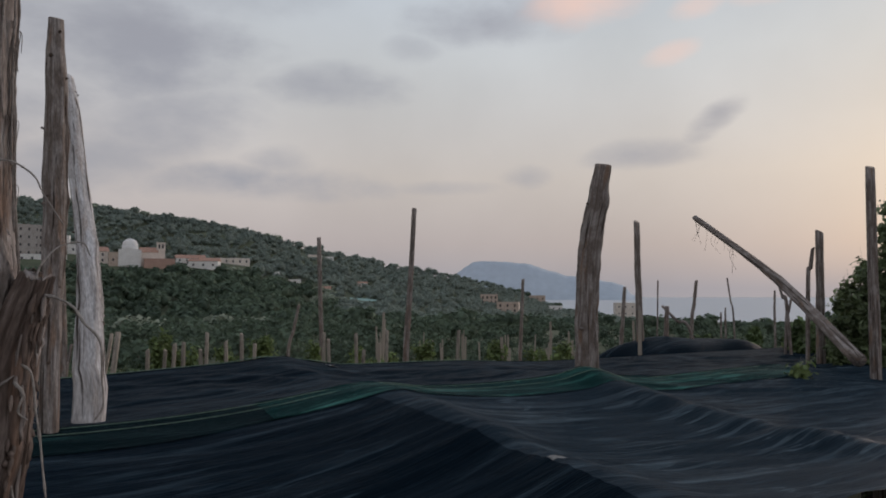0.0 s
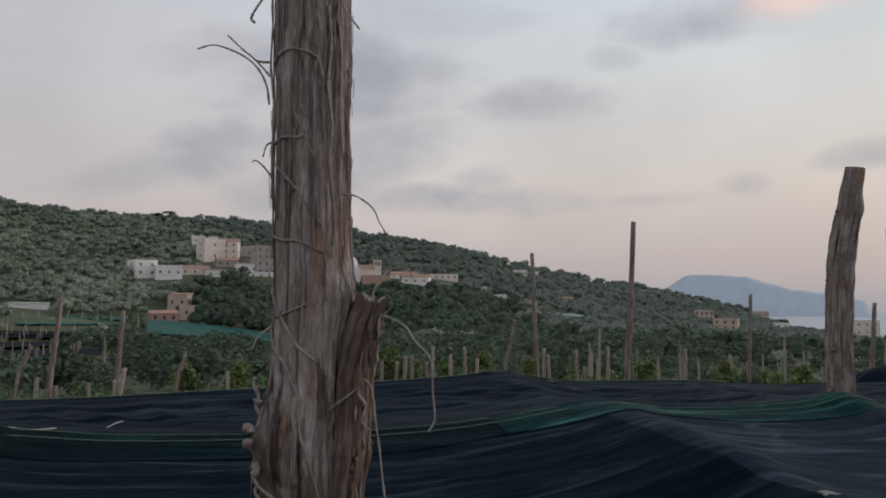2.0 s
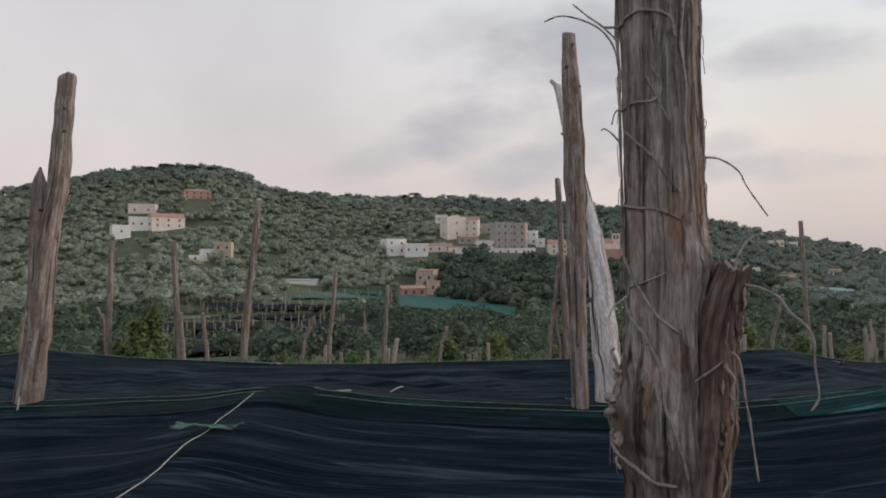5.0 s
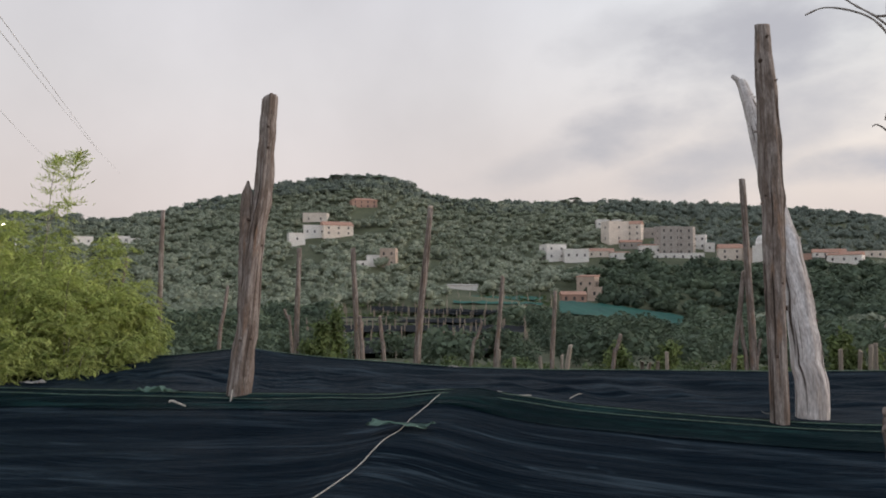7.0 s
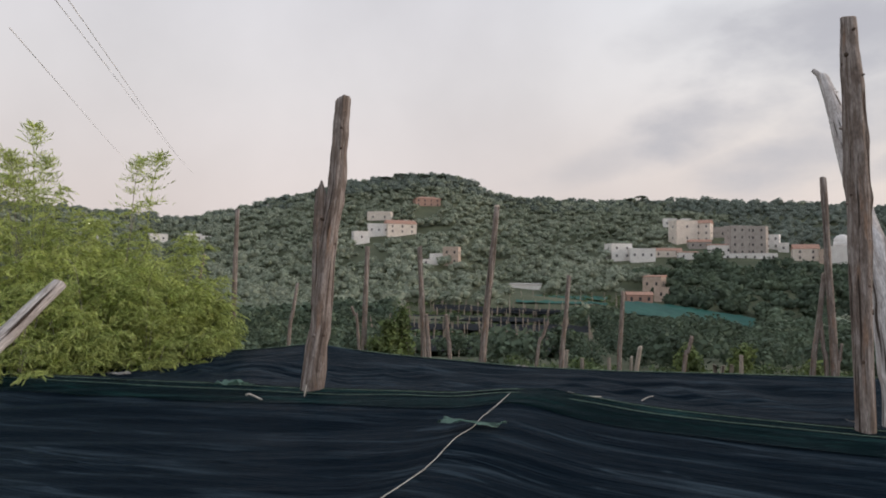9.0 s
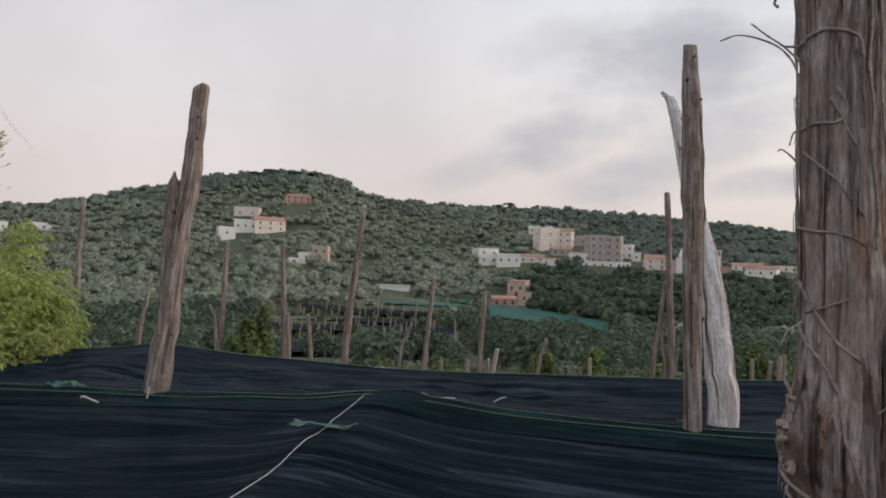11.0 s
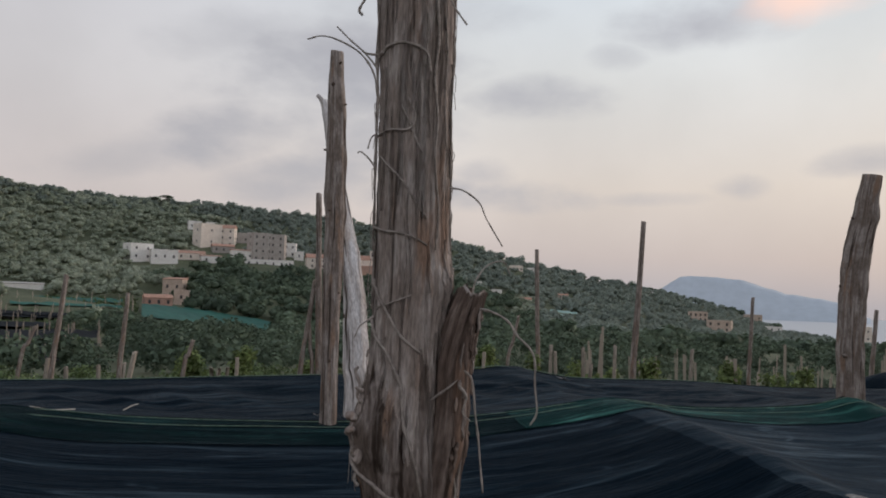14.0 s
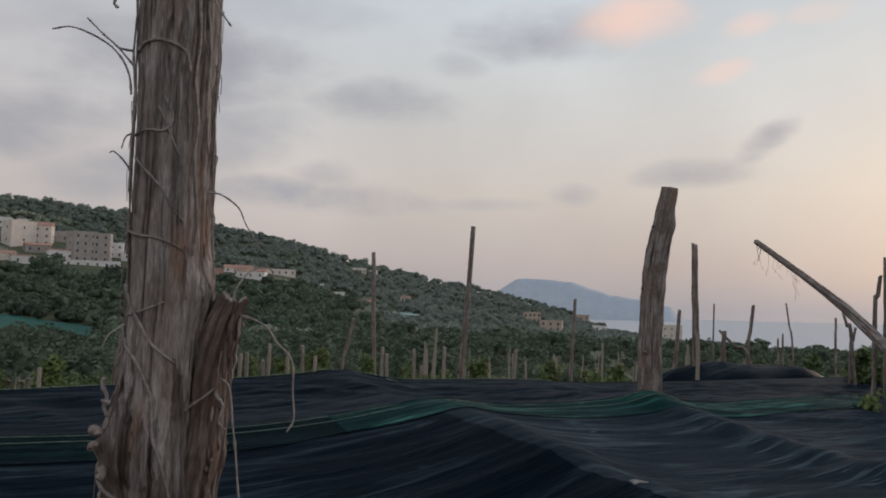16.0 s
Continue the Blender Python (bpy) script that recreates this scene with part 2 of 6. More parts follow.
plaster_cream = material("plaster_cream", (0.82, 0.74, 0.66), (0.68, 0.60, 0.53), 0.25, 0.9, 0.2, 3)
plaster_grey = material("plaster_grey", (0.47, 0.43, 0.395), (0.35, 0.315, 0.29), 0.3, 0.95, 0.2, 3)
plaster_ochre = material("plaster_ochre", (0.60, 0.49, 0.41), (0.46, 0.36, 0.295), 0.3, 0.9, 0.2, 3)
plaster_red = material("plaster_red", (0.50, 0.33, 0.265), (0.40, 0.25, 0.20), 0.3, 0.9, 0.2, 3)
roof_tile = material("roof_tile", (0.50, 0.30, 0.225), (0.36, 0.21, 0.16), 0.8, 0.9, 0.4, 5)
roof_flat = material("roof_flat", (0.55, 0.52, 0.49), (0.38, 0.36, 0.34), 0.5, 0.9, 0.2, 4)
window_dark = material("window_dark", (0.07, 0.065, 0.07), (0.04, 0.04, 0.045), 1.0, 0.3, 0.0)
cable_grey = material("cable_grey", (0.75, 0.74, 0.74), (0.62, 0.62, 0.62), 5, 0.7, 0.0)
soil = material("soil", (0.12, 0.13, 0.075), (0.06, 0.072, 0.04), 0.05, 0.95, 0.4, 1.2)
terrace_soil = material("terrace_soil", (0.07, 0.056, 0.044), (0.035, 0.03, 0.024), 2.0, 0.95, 0.5, 30)
# olive grey-green, paled further: distance haze is put into this leaf colour
olive_leaf_hazed = material("olive_leaf_hazed", (0.38, 0.42, 0.33), (0.25, 0.29, 0.215), 0.02, 0.85, 0.0, 0.6, fine=0.25, island=0.22, through_light=0.35)
wood_leaf = material("wood_leaf", (0.135, 0.178, 0.118), (0.068, 0.098, 0.068), 0.03, 0.85, 0.0, 0.6, fine=0.4, island=0.25, through_light=0.25)
# wood foliage again, paled and greyed so the colour carries the distance haze
ridge_leaf_hazed = material("ridge_leaf_hazed", (0.27, 0.315, 0.27), (0.195, 0.235, 0.205), 0.02, 0.85, 0.0, 0.6, fine=0.2, island=0.1, through_light=0.35)
shrub_leaf = material("shrub_leaf", (0.21, 0.265, 0.09), (0.09, 0.13, 0.05), 0.5, 0.65, 0.0, 4, fine=0.3, island=0.4, through_light=0.3)
bamboo_leaf = material("bamboo_leaf", (0.54, 0.60, 0.20), (0.30, 0.37, 0.13), 0.7, 0.6, 0.0, 5, fine=0.3, island=0.35, through_light=0.35)
citrus_leaf = material("citrus_leaf", (0.15, 0.20, 0.075), (0.06, 0.095, 0.04), 1.0, 0.5, 0.0, 5, fine=0.3, island=0.4, through_light=0.2)
tree_leaf = material("tree_leaf", (0.20, 0.25, 0.12), (0.10, 0.13, 0.065), 1.0, 0.5, 0.0, 5, fine=0.3, island=0.4, through_light=0.3)
teal_sheet = material("teal_sheet", (0.02, 0.115, 0.085), (0.012, 0.075, 0.06), 0.05, 0.8, 0.1, 1.0, fine=0.25)
pale_sheet = material("pale_sheet", (0.27, 0.40, 0.36), (0.18, 0.29, 0.26), 0.2, 0.8, 0.1, 1.0, fine=0.25)
dark_sheet = material("dark_sheet", (0.026, 0.029, 0.033), (0.014, 0.017, 0.020), 0.1, 0.8, 0.1, 1.5, fine=0.3, shine=0.02)
# the air's haze is painted into the island's pale blue-grey
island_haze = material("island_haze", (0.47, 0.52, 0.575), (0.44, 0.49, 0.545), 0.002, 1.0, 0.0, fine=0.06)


def net_material(name, colour, dark, pale, see_through):
    """Woven shading net: threads along the rows, pale streaks painted as highlights on folds, some light through the
    weave.
    """
    m = bpy.data.materials.new(name)
    m.use_nodes = True
    nt = m.node_tree
    N, L = nt.nodes, nt.links
    p = N["Principled BSDF"]
    p.inputs["Roughness"].default_value = 0.4
    p.inputs["Specular IOR Level"].default_value = 0.003
    p.inputs["Sheen Weight"].default_value, p.inputs["Sheen Roughness"].default_value = 0.04, 0.35
    p.inputs["Sheen Tint"].default_value = (0.42, 0.66, 0.95, 1)
    co = N.new("ShaderNodeTexCoord")
    mp = N.new("ShaderNodeMapping")
    mp.inputs["Scale"].default_value = (0.4, 6.0, 1)
    L.new(co.outputs["UV"], mp.inputs[0])
    streak = N.new("ShaderNodeTexNoise")
    streak.inputs["Scale"].default_value, streak.inputs["Detail"].default_value, streak.inputs["Distortion"].default_value = 1.6, 8, 0.6
    L.new(mp.outputs[0], streak.inputs["Vector"])
    fine = N.new("ShaderNodeMapping")
    fine.inputs["Scale"].default_value = (3, 70, 1)
    L.new(co.outputs["UV"], fine.inputs[0])
    thread = N.new("ShaderNodeTexNoise")
    thread.inputs["Scale"].default_value, thread.inputs["Detail"].default_value = 1.0, 3
    L.new(fine.outputs[0], thread.inputs["Vector"])
    ramp = N.new("ShaderNodeValToRGB")
    els = ramp.color_ramp.elements
    els[0].position, els[0].color = 0.30, (*dark, 1)
    els[1].position, els[1].color = 0.72, (*pale, 1)
    els.new(0.55).color = (*colour, 1)
    # thin pale lines: the shine of fold crests painted into the colour
    crest = N.new("ShaderNodeTexNoise")
    crest.inputs["Scale"].default_value, crest.inputs["Detail"].default_value, crest.inputs["Distortion"].default_value = 1.3, 3, 0.8
    far = N.new("ShaderNodeMapping")
    far.inputs["Scale"].default_value, far.inputs["Rotation"].default_value = (0.35, 4.2, 1), (0, 0, 0.10)
    L.new(co.outputs["UV"], far.inputs[0]), L.new(far.outputs[0], crest.inputs["Vector"])
    off = N.new("ShaderNodeMath")
    off.operation = "SUBTRACT"
    off.inputs[1].default_value = 0.5
    L.new(crest.outputs["Fac"], off.inputs[0])
    mag = N.new("ShaderNodeMath")
    mag.operation = "ABSOLUTE"
    L.new(off.outputs[0], mag.inputs[0])
    line = N.new("ShaderNodeMapRange")
    line.inputs[1].default_value, line.inputs[2].default_value, line.inputs[3].default_value, line.inputs[4].default_value = 0.0, 0.022, 1.0, 0.0
    L.new(mag.outputs[0], line.inputs[0])
    patchy = N.new("ShaderNodeTexNoise")
    patchy.inputs["Scale"].default_value = 0.9
    L.new(co.outputs["UV"], patchy.inputs["Vector"])
    some = N.new("ShaderNodeMapRange")
    some.inputs[1].default_value, some.inputs[2].default_value, some.inputs[4].default_value = 0.42, 0.62, 0.30
    L.new(patchy.outputs["Fac"], some.inputs[0])
    fold_shine = N.new("ShaderNodeMath")
    fold_shine.operation = "MULTIPLY_ADD"
    L.new(line.outputs[0], fold_shine.inputs[0]), L.new(some.outputs[0], fold_shine.inputs[1]), L.new(streak.outputs["Fac"], fold_shine.inputs[2])
    L.new(fold_shine.outputs[0], ramp.inputs[0])
    hs = N.new("ShaderNodeHueSaturation")
    r = N.new("ShaderNodeMapRange")
    r.inputs[1].default_value, r.inputs[2].default_value, r.inputs[3].default_value, r.inputs[4].default_value = 0.3, 0.7, 0.7, 1.35
    L.new(thread.outputs["Fac"], r.inputs[0])
    L.new(r.outputs[0], hs.inputs["Value"])
    L.new(ramp.outputs[0], hs.inputs["Color"])
    L.new(hs.outputs[0], p.inputs["Base Color"])
    b = N.new("ShaderNodeBump")
    b.inputs["Strength"].default_value, b.inputs["Distance"].default_value = 0.4, 0.03
    add = N.new("ShaderNodeMath")
    add.operation = "ADD"
    L.new(streak.outputs["Fac"], add.inputs[0]), L.new(thread.outputs["Fac"], add.inputs[1])
    L.new(add.outputs[0], b.inputs["Height"])
    L.new(b.outputs[0], p.inputs["Normal"])
    clear = N.new("ShaderNodeBsdfTransparent")
    ms = N.new("ShaderNodeMixShader")
    ms.inputs[0].default_value = see_through
    L.new(p.outputs[0], ms.inputs[1]), L.new(clear.outputs[0], ms.inputs[2])
    L.new(ms.outputs[0], N["Material Output"].inputs[0])
    return m


net_black = net_material("net_black", (0.0040, 0.0085, 0.0135), (0.0026, 0.0060, 0.0102), (0.026, 0.039, 0.050), 0.0)
net_green = net_material("net_green", (0.0095, 0.040, 0.035), (0.0055, 0.022, 0.021), (0.06, 0.175, 0.145), 0.16)
net_dull = net_material("net_dull", (0.0030, 0.0110, 0.0115), (0.0020, 0.0072, 0.0085), (0.012, 0.040, 0.037), 0.1)
# brighter copy of the black net, with the sky's sheen put into its colour
net_sky_sheen = net_material("net_sky_sheen", (0.0155, 0.0245, 0.033), (0.0105, 0.0175, 0.0245), (0.062, 0.083, 0.098), 0.0)
net_film = net_material("net_film", (0.22, 0.34, 0.28), (0.13, 0.22, 0.18), (0.42, 0.52, 0.46), 0.2)


# ---- mesh helpers ----
def obj(name, bm, mat, parent=None, label="", smooth=True):
    me = bpy.data.meshes.new(name)
    bm.to_mesh(me)
    bm.free()
    me.materials.append(mat)
    if smooth:
        me.polygons.foreach_set("use_smooth", [True] * len(me.polygons))
    ob = new(name, me)
    if parent:
        ob.parent = parent
    if label:
        ob["label"] = label
    return ob


def part(name, bm, mat, parent, label="", smooth=True):
    return obj(name, bm, mat, parent, label, smooth)


def from_arrays(name, verts, faces, mat, smooth=False):
    me = bpy.data.meshes.new(name)
    me.from_pydata(verts.tolist() if hasattr(verts, "tolist") else verts, [], faces.tolist() if hasattr(faces, "tolist") else faces)
    me.materials.append(mat)
    if smooth:
        me.polygons.foreach_set("use_smooth", [True] * len(me.polygons))
    return new(name, me)


def thing(name, label, category, group="", at=(0, 0, 0)):
    e = tagged(new(name), label, category, group)
    e.location = at
    return e


def smooth_line(pts, n):
    """Catmull-Rom through the points."""
    p = [Vector(q) for q in pts]
    p = [p[0] * 2 - p[1]] + p + [p[-1] * 2 - p[-2]]
    res = []
    k = len(p) - 3
    for i in range(n + 1):
        s = min(i / n * k, k - 1e-6)
        j, t = int(s), s - int(s)
        a, b, c, d = p[j:j + 4]
        res.append(0.5 * (2 * b + (c - a) * t + (2 * a - 5 * b + 4 * c - d) * t * t + (3 * b - a - 3 * c + d) * t ** 3))
    return res


def tube(bm, line, radius, sides=8, shape=None, cap=True):
    """A skin round a line; radius: a number or a function of 0..1; shape(s, angle, place) scales it."""
    rings = []
    n = len(line) - 1
    grain = bm.verts.layers.float_vector.get("grain") or bm.verts.layers.float_vector.new("grain")
    gone = line[0].x * 3 + line[0].y
    around = radius(0.3) if callable(radius) else radius
    for i, c in enumerate(line):
        gone += (c - line[i - 1]).length if i else 0.0
        d = (line[min(i + 1, n)] - line[max(i - 1, 0)]).normalized()
        side = d.cross(Vector((0.3, 1, 0.1))).normalized()
        up = side.cross(d)
        s = i / n
        r = radius(s) if callable(radius) else radius
        ring = []
        for k in range(sides):
            a = 2 * math.pi * k / sides
            q = r * (shape(s, a, c) if shape else 1)
            v = bm.verts.new(c + (side * math.cos(a) + up * math.sin(a)) * q)
            v[grain] = (math.cos(a) * around, math.sin(a) * around, gone)
            ring.append(v)
        rings.append(ring)
    for a, b in zip(rings, rings[1:]):
        for k in range(sides):
            bm.faces.new((a[k], a[(k + 1) % sides], b[(k + 1) % sides], b[k]))
    if cap:
        bm.faces.new(rings[0][::-1])
        bm.faces.new(rings[-1])
    return bm


# ---- the lie of the land ----
THETA = radians(32.7)  # the rows of poles run this way
ALONG, ACROSS = Vector((math.cos(THETA), math.sin(THETA), 0)), Vector((-math.sin(THETA), math.cos(THETA), 0))
RIDGE_AZ = [-60, -30, -20, -15, -9.5, -5.2, -0.7, 3.75, 8.2, 12.5, 16.7, 22.7, 29, 36, 45, 48.3, 51, 54.5, 60, 66, 72, 77, 90, 120]
RIDGE_EL = [-2.7, -2.7, -2.6, -2.4, -1.65, -0.1, 0.95, 1.6, 2.5, 3.6, 4.65, 5.4, 6.0, 6.25, 6.35, 6.9, 8.15, 8.3, 7.5, 5.9, 4.4, 4.8, 5.2, 4.0]


def land(r, az):
    """Height of the ground at a distance r (m) and azimuth az (degrees, to the left of +y)."""
    r, az = np.asarray(r, float), np.asarray(az, float)
    near = np.interp(r, [0, 10, 20, 30, 60, 100, 190], [0, 0, -1.0, -1.8, -4.0, -6.5, -8.5])
    base = math.degrees(math.atan2(-11.5, 190))
    top = np.interp(az, RIDGE_AZ, RIDGE_EL)
    s = np.clip((r - 190) / 510, 0, 1)
    el = base + (top - base) * (s * 0.8 + 0.2 * s * s * (3 - 2 * s))
    far = EYE + r * np.tan(np.radians(el)) - 2.2 * np.clip((r - 190) / 80, 0, 1)
    z = np.where(r < 190, near, far)
    fall = np.clip((r - 720) / 400, 0, 1)
    z = z - fall * fall * (140 + z)
    gully = np.exp(-((az - 26) / 8.0) ** 2) * np.exp(-((r - 290) / 70) ** 2) * 9
    return z - gully


def ground_at(x, y):
    return float(land(math.hypot(x, y), math.degrees(math.atan2(-x, y))))


def build_ground():
    rs = np.concatenate([np.linspace(0.5, 30, 22), np.linspace(36, 190, 30), np.linspace(200, 740, 70), np.linspace(770, 1200, 12)])
    azs = np.concatenate([np.linspace(-60, 110, 200), np.linspace(114, 296, 46)])
    R, A = np.meshgrid(rs, azs, indexing="ij")
    Z = land(R, np.where(A > 200, -60, np.minimum(A, 120)))
    for i in range(R.shape[0]):
        for j in range(R.shape[1]):
            x, y = -R[i, j] * math.sin(radians(A[i, j])), R[i, j] * math.cos(radians(A[i, j]))
            if R[i, j] > 25:
                Z[i, j] += noise.noise((x * 0.02, y * 0.02, 0)) * 0.012 * min(R[i, j], 250)
    X, Y = -R * np.sin(np.radians(A)), R * np.cos(np.radians(A))
    verts = np.stack([X, Y, Z], -1).reshape(-1, 3)
    n, m = R.shape
    faces = [(i * m + j, i * m + (j + 1) % m, (i + 1) * m + (j + 1) % m, (i + 1) * m + j) for i in range(n - 1) for j in range(m)]
    faces.append(tuple(range(m))[::-1])
    tagged(from_arrays("ground", verts, faces, soil, True), "dark soil and grass of the valley and terraced hillside", "ground", kind="structure")


build_ground()


def build_sea():
    m = bpy.data.materials.new("sea_water")
    m.use_nodes = True
    N, L = m.node_tree.nodes, m.node_tree.links
    p = N["Principled BSDF"]
    p.inputs["Base Color"].default_value = (0.42, 0.44, 0.47, 1)
    p.inputs["Roughness"].default_value = 0.5
    w = N.new("ShaderNodeTexNoise")
    w.inputs["Scale"].default_value, w.inputs["Detail"].default_value = 0.05, 6
    b = N.new("ShaderNodeBump")
    b.inputs["Strength"].default_value, b.inputs["Distance"].default_value = 0.08, 2.0
    co = N.new("ShaderNodeTexCoord")
    L.new(co.outputs["Object"], w.inputs["Vector"]), L.new(w.outputs["Fac"], b.inputs["Height"]), L.new(b.outputs[0], p.inputs["Normal"])
    a = np.radians(np.linspace(-150, 150, 61))
    v = [(0, 0, -60)] + [(-6000 * math.sin(t), 6000 * math.cos(t), -60) for t in a]
    f = [(0, i + 1, i) for i in range(1, 61)]
    tagged(from_arrays("water", v, f, m), "calm pale grey-blue sea under evening haze", "water", kind="structure")


build_sea()


def build_island():
    """The far island: a long ridge with a flat-topped summit, low towards its seaward end."""
    prof_az = [0.2, -0.9, -1.6, -2.3, -3.2, -5.0, -6.9, -8.2, -9.6, -11.5, -13.2, -14.0, -14.6]
    prof_el = [0.2, 1.0, 1.55, 2.0, 2.12, 2.05, 1.85, 1.4, 1.0, 0.72, 0.45, 0.2, -0.5]
    bm = bmesh.new()
    cols = []
    for i in range(140):
        az = 1.5 - 16.3 * i / 139
        el = float(np.interp(-az, [-q for q in prof_az], prof_el)) + 0.06 * noise.noise((az * 1.3, 0, 0)) + 0.025 * noise.noise((az * 5, 3, 0))
        col = []
        for k in range(9):
            r = 4350 - 45 * (8 - k) if k < 8 else 4450
            h = -70 + (EYE + 4350 * math.tan(radians(el)) + 70) * (k / 7) ** 0.8 if k < 8 else -70
            d = direction(az, 0)
            wob = 5 * noise.noise((az * 2, k * 0.6, 5)) if 0 < k < 8 else 0
            col.append(bm.verts.new((d.x * (r + wob), d.y * (r + wob), h)))
        cols.append(col)
    for a, b in zip(cols, cols[1:]):
        for k in range(8):
            bm.faces.new((a[k], b[k], b[k + 1], a[k + 1]))
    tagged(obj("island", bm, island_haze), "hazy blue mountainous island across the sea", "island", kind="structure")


build_island()

# the upper terrace on which the gnarled trunk stands
bm = bmesh.new()
lo, hi = [], []
for u, v in ((-16, -6), (16, -6), (16, 2.05), (-16, 2.05)):
    q = ALONG * u + ACROSS * v
    lo.append(bm.verts.new((q.x, q.y, -0.3)))
    hi.append(bm.verts.new((q.x, q.y, 1.45)))
bm.faces.new(hi)
for i in range(4):
    bm.faces.new((lo[i], lo[(i + 1) % 4], hi[(i + 1) % 4], hi[i]))
tagged(obj("terrace", bm, terrace_soil, smooth=False), "bare earth terrace edge above the nets", "terrace", kind="structure")


# ---- the nets ----
ROW_ONE = ([-15, -6.4, -5.1, -3.9, -2.9, -2.2, -2.04, -1.92, -1.74, -1.3, -0.25, 0.7, 1.4, 2.1, 2.6, 2.85, 3.2, 3.8, 4.7, 5.2, 5.46, 5.85, 6.6, 8.2, 9.3, 10, 14],
           [1.98, 2.006, 2.03, 2.05, 2.085, 2.10, 2.125, 2.16, 2.165, 2.10, 2.04, 2.01, 2.02, 2.07, 2.125, 2.165, 2.085, 2.07, 2.075, 2.10, 2.20, 2.04, 1.98, 1.99, 1.97, 1.88, 1.84])
ROW_TWO = ([-15, -9.4, -8.85, -8.3, -6.6, -5.8, -5.45, -4.8, -3.9, -2.7, -1.6, 0.64, 1.24, 2.2, 2.8, 3.17, 3.56, 4.04, 5.8, 7.3, 9.0, 14],
           [1.6, 1.68, 1.81, 1.91, 2.03, 2.13, 2.18, 2.09, 2.045, 1.995, 1.99, 2.03, 2.05, 2.085, 2.11, 2.18, 2.07, 1.995, 1.96, 1.875, 1.855, 1.8])


def row_one(u):
    """Height of the nets over the first row of poles."""
    return float(np.mean(np.interp([u - 0.15, u - 0.05, u + 0.05, u + 0.15], *ROW_ONE)))


def row_two(u):
    return float(np.mean(np.interp([u - 0.15, u - 0.05, u + 0.05, u + 0.15], *ROW_TWO)))


def net_height(u, v):
    w = v + 0.18 * u * math.sin(u * 0.15) + 0.5 * noise.noise((u * 0.25, v * 0.4, 12.0))
    wr = 0.03 * noise.noise((u * 0.35, v * 0.5, 9.0)) + 0.028 * noise.noise((u * 0.20, w * 1.8, 0.0))
    for k, amp in ((2.6, 0.014), (5.2, 0.015), (9.0, 0.010)):  # drawn folds, sharp along their crests
        wr += amp * ((1 - abs(noise.noise((u * 0.28, w * k, k))) * 2.2) - 0.4)
    if v <= V1:
        s = (V1 - v) / (V1 - 2.1)
        z = row_one(u) - 0.20 * math.sin(min(s, 1) * math.pi * 0.8) - 0.08 * s
        for c, h, w in ((-2.03, 0.10, 0.45), (2.6 + 0.12 * (v - 2.1), 0.20, 0.75)):  # seams across the rows
            z += h * math.exp(-abs((u - c) / w) ** 1.25) * math.sin(min(max(s, 0.0), 1) * math.pi * 0.9 + 0.15)
        return z + wr * min(1, s * 6 + 0.25)
    s = (v - V1) / (V2 - V1)
    z = row_one(u) * (1 - s) + row_two(u) * s - 0.10 * math.sin(s * math.pi)
    z += 0.05 * math.sin(s * math.pi) * ((1 - 2 * abs(noise.noise((u * 1.5 + v * 1.3, v * 0.6 - u * 0.3, 21.0)))) - 0.5)
    return z + wr * (0.25 + math.sin(s * math.pi))


V1, V2 = 5.75, 8.7
SEAMS = [-12, -7, -2.03, 2.7, 8.0]


def net_sheet(name, u0, u1, v0, v1, du, dv, mat, label, height=net_height, lift=0.0, hem=0.0):
    """A net in sewn panels, with a cord in the hem along its far edge."""
    e = tagged(new(name), label, "netting")
    cuts = [u0] + [c for c in SEAMS if u0 + 1 < c < u1 - 1] + [u1]
    nv = int((v1 - v0) / dv) + 1
    for a, b in zip(cuts, cuts[1:]):
        nu = int((b - a) / du) + 1
        verts, faces, uv = [], [], []
        for i in range(nu):
            u = a + (b - a) * i / (nu - 1)
            for j in range(nv):
                v = v0 + (v1 - v0) * j / (nv - 1)
                edge = hem * 0.06 * noise.noise((u * 1.3, 2, v0)) * (j == 0)
                q = ALONG * u + ACROSS * (v + edge)
                verts.append((q.x, q.y, height(u, v) + lift))
                uv.append((u, v))
        for i in range(nu - 1):
            for j in range(nv - 1):
                k = i * nv + j
                faces.append((k, k + nv, k + nv + 1, k + 1))
        # near panels right of the seam get the copy with painted sky sheen
        ob = from_arrays("net_panel", verts, faces, net_sky_sheen if mat is net_black and a > 2 and v1 < 6 else mat, True)
        ob.parent = e
        layer = ob.data.uv_layers.new(name="weave")
        idx = np.empty(len(ob.data.loops), np.int32)
        ob.data.loops.foreach_get("vertex_index", idx)
        layer.data.foreach_set("uv", np.array(uv, np.float32)[idx].ravel())
    line = []
    for i in range(int((u1 - u0) / 0.25) + 1):
        u = u0 + 0.25 * i
        q = ALONG * u + ACROSS * v1
        line.append(Vector((q.x, q.y, height(u, v1) + lift)))
    part("hem", tube(bmesh.new(), line, 0.006, 6), mat, e)
    return e


net_sheet("shade_net", -15, 13, 2.1, V1, 0.09, 0.045, net_black, "black shading net stretched over a low pergola, wrinkled")
net_sheet("shade_net", -15, 14, V1 + 0.01, V2, 0.09, 0.05, net_black, "black shading net sagging between two rows of poles")
net_sheet("green_net", -15, 1.95, V1 - 0.5, V1 - 0.01, 0.09, 0.035, net_dull, "dull dark green net band along the first pole row", lift=0.008, hem=1.0)
